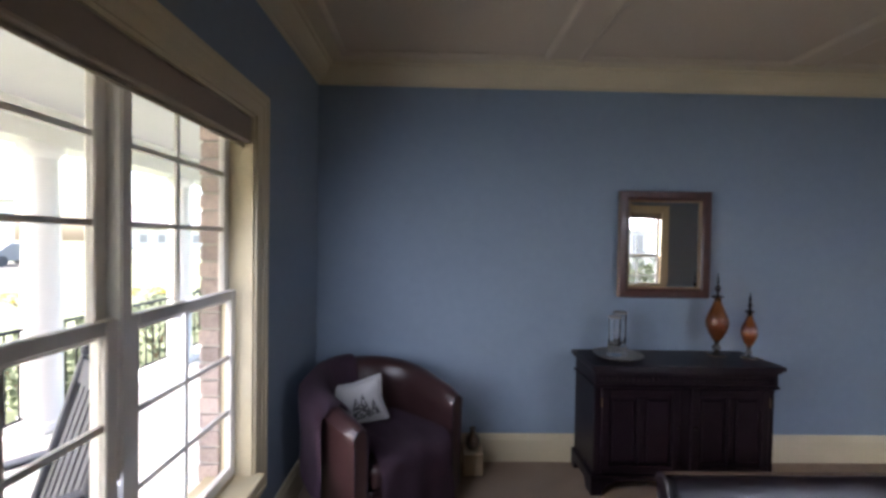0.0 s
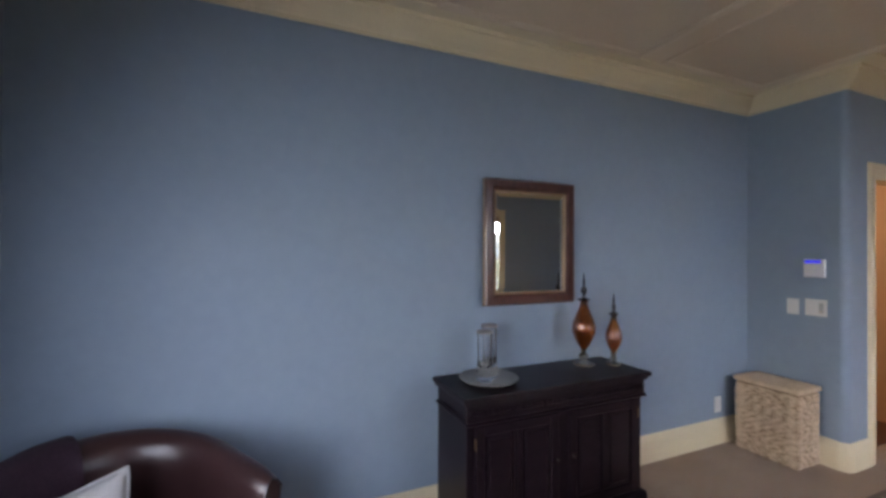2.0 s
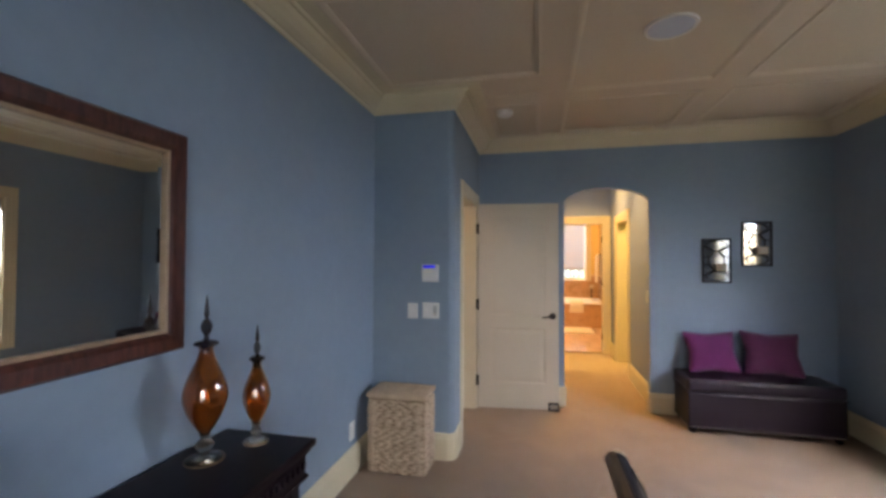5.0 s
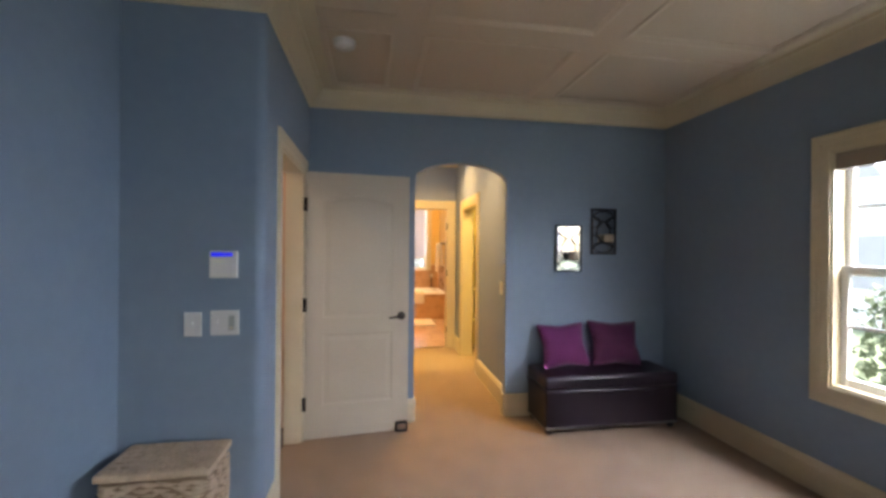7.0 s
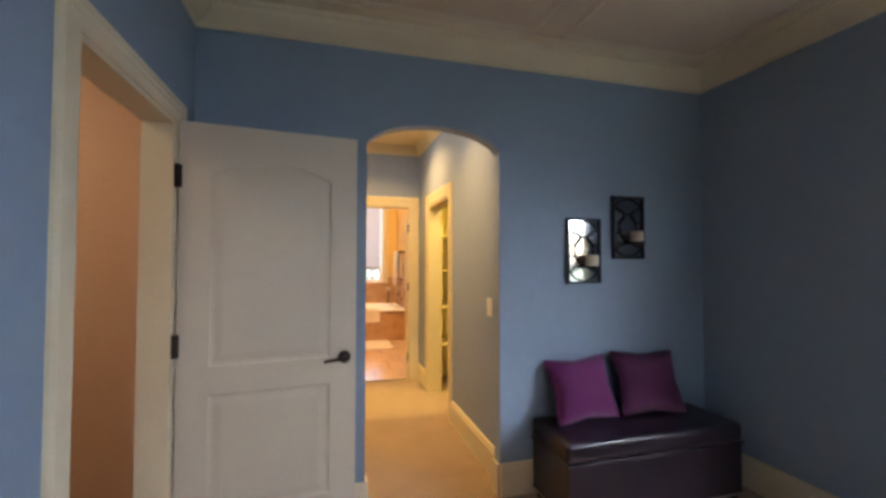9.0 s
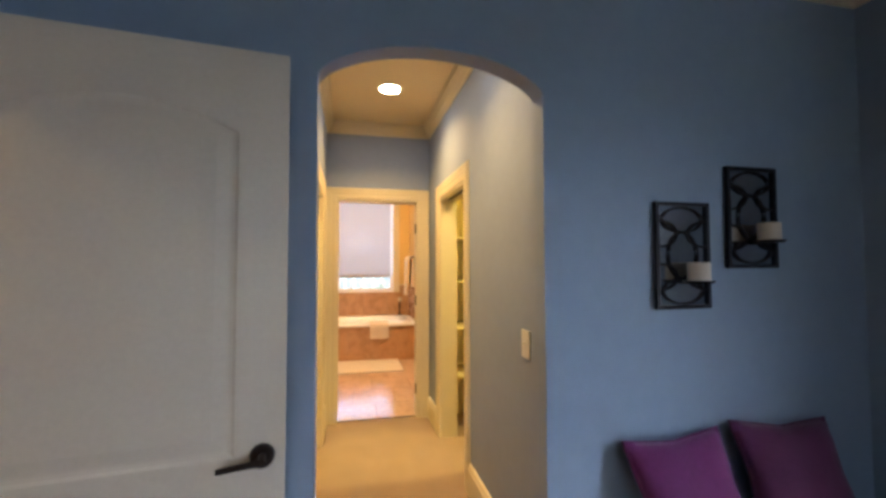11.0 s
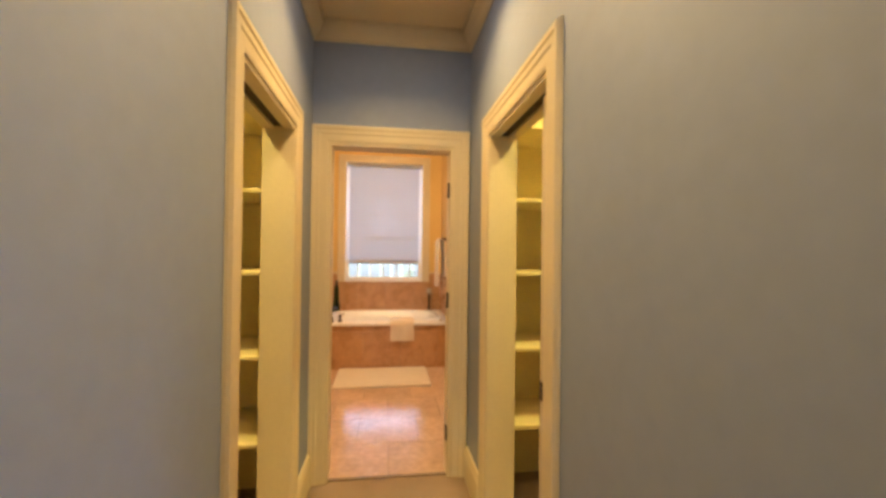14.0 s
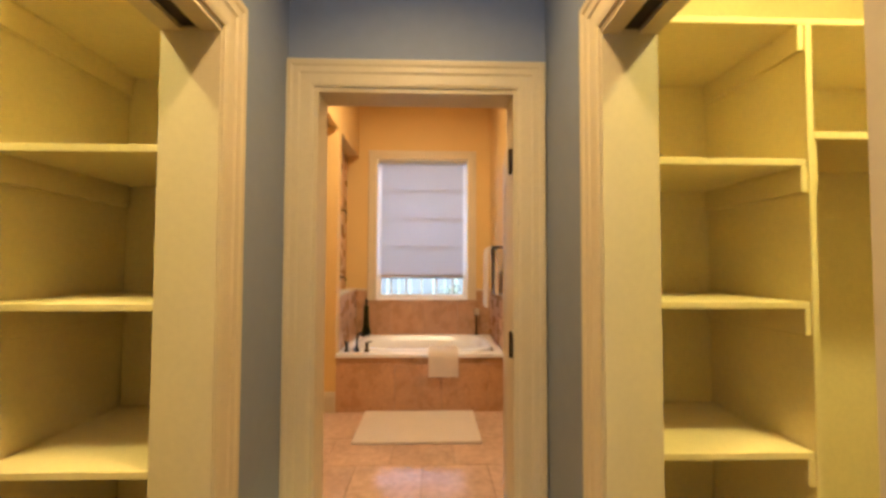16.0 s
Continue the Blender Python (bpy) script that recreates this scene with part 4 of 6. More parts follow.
def tumbler(x, y, r, h, label):
    t = thing("glass_vase", label, "vase")
    b = bmesh.new()
    z = SZ + 0.0065
    lathe(b, x, y, [(0, z), (r * 1.05, z), (r * 1.16, z + 0.008), (r * 1.18, z + 0.035), (r * 1.02, z + 0.062), (r * 0.96, z + h * 0.5), (r, z + h), (r * 0.80, z + h), (r * 0.72, z + h * 0.5), (r * 0.70, z + 0.085), (r * 0.5, z + 0.068), (0, z + 0.064)], 32)
    part("vessel", b, M_CLEAR, t, smooth=True)
    b = bmesh.new()
    lathe(b, x, y, [(0, z + h + 0.001), (r * 1.06, z + h + 0.001), (r * 1.08, z + h + 0.012), (r * 0.6, z + h + 0.017), (0, z + h + 0.018)], 32)
    part("lid", b, M_SILVER, t, "dull silver rim lid", smooth=True)


tumbler(0.955, 2.690, 0.040, 0.248, "tall clear glass vase on the silver tray")
tumbler(1.015, 2.745, 0.042, 0.268, "tall clear glass vase at the tray's back")


def decanter(x, y, k, kb, label):
    """A slender amber glass bottle on a turned foot with a finial stopper."""
    t = thing("decanter", label, "decanter", "amber glass decanters")
    z = SZ + 0.001
    b = bmesh.new()
    lathe(b, x, y, [(0, z), (0.056 * kb, z), (0.057 * kb, z + 0.006), (0.036 * kb, z + 0.013), (0.013 * kb, z + 0.022), (0.012 * kb, z + 0.030), (0.026 * kb, z + 0.042 * k), (0.028 * kb, z + 0.052 * k), (0.020 * kb, z + 0.064 * k), (0.011, z + 0.074 * k), (0.017, z + 0.086 * k), (0, z + 0.086 * k)], 28)
    part("foot", b, M_FOOT, t, "clear smoky glass foot", smooth=True)
    b = bmesh.new()
    lathe(b, x, y, [(0.0575 * kb, z + 0.0005), (0.0595 * kb, z + 0.002), (0.0595 * kb, z + 0.006), (0.0575 * kb, z + 0.0075)], 28)
    part("foot_rim", b, M_BRASS, t, "gilt foot rim", smooth=True)
    b = bmesh.new()
    zb = z + 0.087 * k
    H = 0.285 * k
    outer = [(0.011, 0), (0.019, 0.03), (0.034, 0.11), (0.050, 0.21), (0.061, 0.31), (0.067, 0.40), (0.0675, 0.46), (0.063, 0.55), (0.053, 0.66), (0.039, 0.77), (0.028, 0.86), (0.022, 0.93), (0.020, 0.97), (0.024, 1.0)]
    prof = [(0, zb)] + [(r * kb, zb + s * H) for r, s in outer] + [(max(r * kb - 0.004, 0.004), zb + s * H) for r, s in outer[::-1]] + [(0, zb + 0.006)]
    lathe(b, x, y, prof, 36)
    part("bottle", b, M_AMBER, t, "translucent amber glass", smooth=True)
    b = bmesh.new()
    zs = zb + H
    lathe(b, x, y, [(0, zs - 0.02), (0.013, zs - 0.02), (0.015, zs + 0.002), (0.036 * kb, zs + 0.006), (0.038 * kb, zs + 0.012), (0.030 * kb, zs + 0.018), (0.009, zs + 0.024), (0.007, zs + 0.036 * k), (0.015 * kb, zs + 0.050 * k), (0.018 * kb, zs + 0.066 * k), (0.013 * kb, zs + 0.082 * k), (0.005, zs + 0.094 * k), (0.009, zs + 0.106 * k), (0.0075, zs + 0.120 * k), (0.004, zs + 0.150 * k), (0, zs + 0.175 * k)], 24)
    part("stopper", b, M_SMOKE, t, "dark glass finial stopper", smooth=True)


decanter(1.680, 2.755, 1.03, 1.05, "tall amber glass decanter with a finial stopper")
decanter(1.845, 2.680, 0.80, 0.74, "shorter amber glass decanter with a finial stopper")

# ---- hamper ----
ham = thing("laundry_hamper", "rectangular woven seagrass hamper with a lid", "hamper")
HX0, HX1, HY0, HY1, HZ = 3.225, 3.505, 2.400, 2.828, 0.515
part("core", B((HX0 + 0.012, HX1 - 0.012, HY0 + 0.012, HY1 - 0.012, 0.0, HZ), bevel=0.01), M_WICKER_DK, ham)
bm = bmesh.new()
rng = random.Random(7)
for face in range(3):
    length = (HY1 - HY0) if face == 0 else (HX1 - HX0)
    rows_n, cols_n = 24, max(int(length / 0.062), 3)
    for r in range(rows_n):
        phase = rng.uniform(0, 1)
        for c in range(cols_n + 1):
            u = (c + phase - 0.2) / cols_n * length + rng.uniform(-0.006, 0.006)
            u = min(max(u, 0.042), length - 0.042)
            z = 0.012 + (r + 0.5) * (HZ - 0.02) / rows_n + rng.uniform(-0.002, 0.002)
            L, d, hgt = 0.040 + rng.uniform(-0.006, 0.010), 0.010 + rng.uniform(0, 0.006), 0.0095 + rng.uniform(-0.0015, 0.0015)
            tilt = rng.uniform(-0.008, 0.008)
            if face == 0:
                P3 = lambda a, o, h: (HX0 + 0.013 - o, HY0 + u + a, z + h + tilt * a / L)
            elif face == 1:
                P3 = lambda a, o, h: (HX0 + u + a, HY0 + 0.013 - o, z + h + tilt * a / L)
            else:
                P3 = lambda a, o, h: (HX0 + u + a, HY1 - 0.013 + o, z + h + tilt * a / L)
            v = [bm.verts.new(P3(*q)) for q in ((-L, 0, 0), (-L * 0.3, d, hgt), (L * 0.3, d, hgt), (L, 0, 0), (L * 0.3, d, -hgt), (-L * 0.3, d, -hgt))]
            mid_v = bm.verts.new(P3(0, d * 1.35, 0))
            for k in range(6):
                bm.faces.new((v[k], v[(k + 1) % 6], mid_v))
tagged(part("weave", bm, M_WICKER, ham, "chunky seagrass weave", smooth=True), kind="stuff")
lid = part("lid", B((HX0 - 0.004, HX1, HY0 - 0.004, HY1 + 0.004, HZ + 0.003, HZ + 0.036), bevel=0.011, seg=2), M_WICKER, ham, "woven lid slightly lifted at its front")
bm = bmesh.new()
for k in range(9):
    y = HY0 + 0.03 + k * 0.044
    for j in range(6):
        x = HX0 + 0.02 + j * 0.045
        vs = box(bm, x - 0.019, x + 0.019, y - 0.018, y + 0.018, HZ + 0.035, HZ + 0.042, bevel=0.005)
part("lid_weave", bm, M_WICKER, lid)
# dark strip on the front paints the lid gap's shade
part("lid_gap_shade", B((HX0 - 0.0085, HX0 - 0.003, 2.405, 2.50, HZ - 0.004, HZ + 0.010)), M_WICKER_DK, ham, "dark strip painted as the shade under the lid")


# ---- cushions ----
def cushion(name, label, cat, w, h, d, m, at, group="", sag=0.0, n=18):
    t = thing(name, label, cat, group, at)
    b = bmesh.new()
    rows = {}
    for s in (1, -1):
        for i in range(n + 1):
            for j in range(n + 1):
                u, v = i / n * 2 - 1, j / n * 2 - 1
                edge = (1 - abs(u) ** 3.2) * (1 - abs(v) ** 3.2)
                pinch = 1 - 0.07 * (1 - abs(u)) * abs(v) ** 2 * 2 - 0.0
                pinch2 = 1 - 0.07 * (1 - abs(v)) * abs(u) ** 2 * 2
                wob = 0.006 * noise.noise(Vector((u * 2.1 + w * 10, v * 2.3, s)))
                rows[s, i, j] = b.verts.new((u * w / 2 * pinch2, s * (d / 2 * edge ** 0.55 + wob * edge), v * h / 2 * pinch + h / 2 - sag * edge))
    for s in (1, -1):
        for i in range(n):
            for j in range(n):
                b.faces.new((rows[s, i, j], rows[s, i + 1, j], rows[s, i + 1, j + 1], rows[s, i, j + 1]))
    bmesh.ops.remove_doubles(b, verts=b.verts, dist=1e-4)
    part("cover", b, m, t, smooth=True, angle=80)
    b = bmesh.new()
    ring = []
    for k in range(4 * n):
        e, f = divmod(k, n)
        q = f / n * 2 - 1
        u, v = ((q, -1), (1, q), (-q, 1), (-1, -q))[e]
        ring.append((u * w / 2 * (1 - 0.14 * (1 - abs(v)) * u * u), 0, v * h / 2 * (1 - 0.14 * (1 - abs(u)) * v * v) + h / 2))
    tube(b, ring, 0.005, 6, True)
    part("piping", b, m, t, smooth=True)
    return t


# ---- storage bench ----
ben = thing("storage_bench", "dark leather storage bench with nailhead trim", "bench")
NX0, NX1, NY0, NY1 = 4.480, 4.876, -0.765, 0.392
part("body", B((NX0, NX1, NY0, NY1, 0.045, 0.345), bevel=0.012, seg=2), M_LEATHER_DARK, ben)
part("lid", B((NX0 - 0.006, NX1 + 0.004, NY0 - 0.006, NY1 + 0.006, 0.350, 0.462), bevel=0.036, seg=5), M_LEATHER_DARK, ben, "padded leather lid", smooth=True)
bm = bmesh.new()
tube(bm, [(NX0 - 0.006, NY0 - 0.004, 0.352), (NX0 - 0.006, NY1 + 0.004, 0.352), (NX1, NY1 + 0.006, 0.352)], 0.006)
part("piping", bm, M_LEATHER_DARK, ben, smooth=True)
part("base_band", B((NX0 - 0.003, NX1 - 0.003, NY0 - 0.003, NY1 + 0.003, 0.042, 0.070), bevel=0.004), M_LEATHER_DARK, ben)
nail = bmesh.new()
bmesh.ops.create_uvsphere(nail, u_segments=8, v_segments=5, radius=0.0065)
first = part("nailhead", nail, M_NAIL, ben, "small pewter nailheads", smooth=True)
first.location = (NX0 - 0.004, NY0 + 0.01, 0.057)
for k in range(1, 62):
    o = first.copy()
    scene.collection.objects.link(o)
    o.location = (NX0 - 0.004, NY0 + 0.01 + k * (NY1 - NY0 - 0.02) / 61, 0.057)
for k in range(22):
    o = first.copy()
    scene.collection.objects.link(o)
    o.location = (NX0 + 0.01 + k * (NX1 - NX0 - 0.02) / 21, NY1 + 0.004, 0.057)
for x in (NX0 + 0.04, NX1 - 0.04):
    for y in (NY0 + 0.04, NY1 - 0.04):
        bm = bmesh.new()
        lathe(bm, x, y, [(0, 0), (0.018, 0), (0.030, 0.012), (0.030, 0.028), (0.020, 0.043), (0, 0.043)], 18)
        part("bun_foot", bm, M_DARKWOOD, ben, smooth=True)
cushion("throw_pillow", "magenta velvet throw pillow leaning on the wall", "pillow", 0.43, 0.375, 0.13, M_PURPLE, pose(4.725, 0.092, 0.463, 22, 2, 92), "bench pillows")
cushion("throw_pillow", "dark plum velvet throw pillow leaning on the wall", "pillow", 0.46, 0.39, 0.13, M_PURPLE_DK, pose(4.725, -0.375, 0.463, 22, -2, 88), "bench pillows")


# ---- candle sconces ----
def sconce(y0, y1, z0, z1):
    """An iron-framed mirror panel with ring tracery and a candle on a shelf; y1 < y0."""
    yc, zc, w, h = (y0 + y1) / 2, (z0 + z1) / 2, abs(y0 - y1), z1 - z0
    t = thing("candle_sconce", "black iron mirrored sconce holding an ivory candle", "wall sconce", "pair of sconces", pose(XE, yc, zc))
    to = lambda a, c, o: (-o, a, c)
    b = bmesh.new()
    sweep(b, [(-w / 2, -h / 2), (w / 2, -h / 2), (w / 2, h / 2), (-w / 2, h / 2)], [(0, 0.006), (0, 0.024), (0.015, 0.024), (0.015, 0.006)], True, to)
    part("frame", b, M_IRON, t)
    b = bmesh.new()
    vs = [b.verts.new(to(a, c, 0.014)) for a, c in ((-w / 2 + 0.012, -h / 2 + 0.012), (w / 2 - 0.012, -h / 2 + 0.012), (w / 2 - 0.012, h / 2 - 0.012), (-w / 2 + 0.012, h / 2 - 0.012))]
    b.faces.new(vs)
    part("mirror_panel", b, M_ANTIQUE, t, "mirror glass panel")
    part("back", B((-0.012, -0.001, -w / 2 + 0.01, w / 2 - 0.01, -h / 2 + 0.01, h / 2 - 0.01)), M_IRON, t)

    def ring(cy, cz, ry, rz, a0=0.0, a1=2 * math.pi):
        b2 = bmesh.new()
        n = 28
        closed = abs(a1 - a0 - 2 * math.pi) < 1e-6
        pts = [(-0.020, cy + ry * math.cos(a0 + (a1 - a0) * k / n), cz + rz * math.sin(a0 + (a1 - a0) * k / n)) for k in range(n if closed else n + 1)]
        tube(b2, pts, 0.0043, 6, closed)
        part("scroll", b2, M_IRON, t, smooth=True)
    ww = w / 2 - 0.017
    ring(0, h * 0.335, ww * 0.86, h * 0.115)
    ring(0, -h * 0.335, ww * 0.86, h * 0.115)
    ring(0, 0, ww * 0.62, h * 0.215)
    for s in (1, -1):
        ring(s * ww, h * 0.20, ww * 0.75, h * 0.12, math.pi / 2 if s > 0 else -math.pi / 2, 3 * math.pi / 2 if s > 0 else math.pi / 2)
        ring(s * ww, -h * 0.20, ww * 0.75, h * 0.12, math.pi / 2 if s > 0 else -math.pi / 2, 3 * math.pi / 2 if s > 0 else math.pi / 2)
    zs = -h / 2 + 0.108
    b = bmesh.new()
    lathe(b, -0.070, -0.022, [(0, zs - 0.006), (0.050, zs - 0.006), (0.056, zs + 0.004), (0.052, zs + 0.002), (0, zs)], 24)
    box(b, -0.07, -0.02, -0.034, -0.010, zs - 0.011, zs - 0.006)
    part("shelf", b, M_IRON, t, smooth=True)
    c = thing("pillar_candle", "short ivory pillar candle on an iron sconce shelf", "candle", "sconce candles")
    b = bmesh.new()
    px, py, pz = XE - 0.070, yc - 0.022, zc + zs + 0.0025
    lathe(b, px, py, [(0, pz), (0.040, pz), (0.0405, pz + 0.066), (0.036, pz + 0.070), (0.030, pz + 0.064), (0, pz + 0.062)], 24)
    part("wax", b, M_WAX, c, smooth=True)
    b = bmesh.new()
    cyl(b, (px, py, pz + 0.06), (px, py, pz + 0.078), 0.0015, None, 6)
    part("wick", b, M_INK, c, "black wick")


sconce(0.135, -0.112, 1.272, 1.690)
sconce(-0.203, -0.450, 1.430, 1.845)

# ---- barrel chair ----
CH = pose(-0.55, 2.435, 0, 0, 0, 44)
ch = thing("barrel_chair", "oxblood leather barrel armchair draped with throws", "armchair", at=CH)


def shell_path(k, n, r):
    """Plan of the tub: arms run back from the front, then a half circle."""
    la = 0.30
    total = 2 * la + math.pi * r
    s = k / n * total
    if s < la:
        return Vector((r, -0.30 + s - 0.02, 0)), Vector((1, 0, 0))
    if s < la + math.pi * r:
        a = (s - la) / r
        return Vector((r * math.cos(a), -0.02 + r * math.sin(a), 0)), Vector((math.cos(a), math.sin(a), 0))
    return Vector((-r, -0.02 - (s - la - math.pi * r), 0)), Vector((-1, 0, 0))


bm = bmesh.new()
n, r = 44, 0.335
sections = []
for k in range(n + 1):
    p, o = shell_path(k, n, r)
    lift = math.sin(math.pi * k / n)
    top = 0.660 + 0.122 * lift ** 1.3
    near = min(k, n - k)
    w = 0.050 * (0.72, 0.90, 0.98)[near] if near < 3 else 0.050
    top -= (0.022, 0.008, 0.002)[near] if near < 3 else 0.0
    flare = 0.03 * lift
    prof = [(-w + 0.01, 0.07), (w - 0.012, 0.07), (w, 0.10), (w + flare * 0.6, top - 0.10), (w + 0.014 + flare, top - 0.045), (w * 0.6 + flare, top - 0.008), (flare, top), (-w * 0.6 + flare, top - 0.012), (-w - 0.004 + flare * 0.7, top - 0.05), (-w, top - 0.12), (-w, 0.12)]
    sections.append([bm.verts.new(p + o * a + Vector((0, 0, z))) for a, z in prof])
m_ = len(sections[0])
for a, b2 in zip(sections, sections[1:]):
    for k in range(m_):
        bm.faces.new((a[k], a[(k + 1) % m_], b2[(k + 1) % m_], b2[k]))
bm.faces.new(sections[0][::-1])
bm.faces.new(sections[-1])
part("shell", bm, M_LEATHER, ch, smooth=True, angle=55)
for s in (1, -1):
    bm = bmesh.new()
    pts = [(s * r + s * a, -0.3215, z) for a, z in ((-0.034, 0.09), (-0.035, 0.525), (-0.034, 0.590), (-0.020, 0.625), (0, 0.637), (0.022, 0.629), (0.046, 0.595), (0.036, 0.535), (0.034, 0.09))]
    tube(bm, pts, 0.0045, 8)
    part("welt", bm, M_LEATHER_DARK, ch, smooth=True)
bm = bmesh.new()
box(bm, -0.275, 0.275, -0.31, 0.22, 0.08, 0.30, bevel=0.015)
part("seat_base", bm, M_LEATHER, ch)
bm = bmesh.new()
box(bm, -0.272, 0.272, -0.335, 0.20, 0.302, 0.43, bevel=0.045, seg=4)
part("seat_cushion", bm, M_LEATHER, ch, smooth=True, angle=60)
for x in (-0.27, 0.27):
    for y in (-0.27, 0.22):
        bm = bmesh.new()
        cyl(bm, (x, y, 0), (x, y, 0.085), 0.016, 0.024, 14)
        part("leg", bm, M_DARKWOOD, ch, smooth=True)


def drape(name, label, x0, x1, path, at, thick=0.012, m=M_THROW, waves=5):
    """A folded cloth that follows a path of (y, z), from x0 to x1."""
    t = thing(name, label, "throw blanket", at=at)
    b = bmesh.new()
    nu = 22
    grid = []
    for i, (y, z) in enumerate(path):
        row = []
        for j in range(nu + 1):
            u = j / nu
            wv = 0.010 * math.sin(u * waves * math.pi + i * 0.5) + 0.008 * noise.noise(Vector((u * 4, i * 0.4, x0)))
            d = min(i, 4) / 4
            row.append(b.verts.new((x0 + (x1 - x0) * u + 0.012 * math.sin(i * 0.9 + x0 * 7), y + wv * d * 0.5, z + abs(wv) * (1.0 if z > 0.4 else 0.3))))
        grid.append(row)
    for a, c in zip(grid, grid[1:]):
        for j in range(nu):
            b.faces.new((a[j], a[j + 1], c[j + 1], c[j]))
    bmesh.ops.solidify(b, geom=b.faces[:], thickness=-thick)
    part("cloth", b, m, t, smooth=True, angle=70)
    return t


drape("throw_blanket", "plum knit throw spread over the armchair seat", -0.235, 0.255,
      [(0.16, 0.448), (0.05, 0.447), (-0.08, 0.446), (-0.20, 0.446), (-0.28, 0.444), (-0.33, 0.432), (-0.362, 0.40), (-0.372, 0.34), (-0.375, 0.26), (-0.38, 0.18), (-0.385, 0.10), (-0.388, 0.03)], CH)
bm = bmesh.new()
th2 = thing("throw_blanket", "plum throw hung over the armchair's back", "throw blanket", at=CH)
grid = []
for k in range(21, 40):
    p, o = shell_path(k, n, r)
    lift = math.sin(math.pi * k / n)
    top = 0.660 + 0.122 * lift ** 1.3
    fl = 0.03 * lift
    wv = 0.006 * math.sin(k * 1.7)
    prof = [(-0.072, top - 0.24 + wv), (-0.074 + fl * 0.5, top - 0.13), (-0.068 + fl, top - 0.04), (-0.04 + fl, top + 0.006), (fl, top + 0.018), (0.050 + fl, top + 0.012), (0.098 + fl, top - 0.040), (0.104 + fl * 0.7, top - 0.14), (0.108, top - 0.30 + wv * 2), (0.112, top - 0.46 + wv * 3)]
    grid.append([bm.verts.new(p + o * (a + wv * 0.6) + Vector((0, 0, z))) for a, z in prof])
for a, c in zip(grid, grid[1:]):
    for j in range(len(a) - 1):
        bm.faces.new((a[j], a[j + 1], c[j + 1], c[j]))
bmesh.ops.solidify(bm, geom=bm.faces[:], thickness=0.007)
part("cloth", bm, M_THROW, th2, smooth=True, angle=70)
PW, PH, PD = 0.35, 0.26, 0.11
pil = cushion("throw_pillow", "off-white linen pillow with a faded black print", "pillow", PW, PH, PD, M_LINEN, CH @ pose(-0.075, 0.075, 0.452, -22, -12, -34))


def motif(peaks, base, width, seed):
    """A pointed inked figure on the pillow's face, with lighter gaps in it."""
    b = bmesh.new()
    c = 0.035
    for i in range(int(2 / c)):
        for j in range(int(2 / c)):
            u, v = -1 + (i + 0.5) * c, -1 + (j + 0.5) * c
            top = max(p - abs(u - x) * 4.2 for x, p in peaks)
            mid = sum(x for x, p in peaks) / len(peaks)
            if not (base < v < top and abs(u - mid) < width):
                continue
            if noise.noise(Vector((u * 9 + seed, v * 9, seed))) > 0.12 and v < top - 0.10:
                continue
            q = []
            for du, dv in ((-0.5, -0.5), (0.5, -0.5), (0.5, 0.5), (-0.5, 0.5)):
                a, e = u + du * c, v + dv * c
                edge = (1 - abs(a) ** 3.2) * (1 - abs(e) ** 3.2)
                q.append(b.verts.new((a * PW / 2 * (1 - 0.14 * (1 - abs(e)) * a * a), -PD / 2 * edge ** 0.55 - 0.0075 * edge - 0.001, e * PH / 2 * (1 - 0.14 * (1 - abs(a)) * e * e) + PH / 2)))
            b.faces.new(q)
    bmesh.ops.remove_doubles(b, verts=b.verts, dist=1e-5)
    part("print", b, M_INK, pil, "faded black motif")


motif([(-0.50, -0.15)], -0.78, 0.20, 1.3)
motif([(0.02, 0.22), (0.27, 0.30)], -0.80, 0.33, 4.1)
motif([(0.62, 0.0)], -0.72, 0.16, 7.7)
vb = thing("floor_vase", "small brown glazed bottle on a carton", "vase")
bm = bmesh.new()
lathe(bm, 0.045, 2.785, [(0, 0.151), (0.035, 0.151), (0.05, 0.18), (0.047, 0.22), (0.02, 0.25), (0.017, 0.28), (0.024, 0.285), (0, 0.285)], 20)
part("bottle", bm, M_TWIG, vb, smooth=True)
cb = thing("carton", "plain tan cardboard box beside the armchair", "box")
part("box_body", B((-0.02, 0.11, 2.70, 2.87, 0.0, 0.147), bevel=0.004), mat("tan_card", (0.42, 0.32, 0.2), 0.8, vary=0.1), cb)
part("lid_flap", B((-0.021, 0.111, 2.785, 2.871, 0.1475, 0.150)), mat("tan_card_lid", (0.4, 0.3, 0.19), 0.8, vary=0.1), cb)

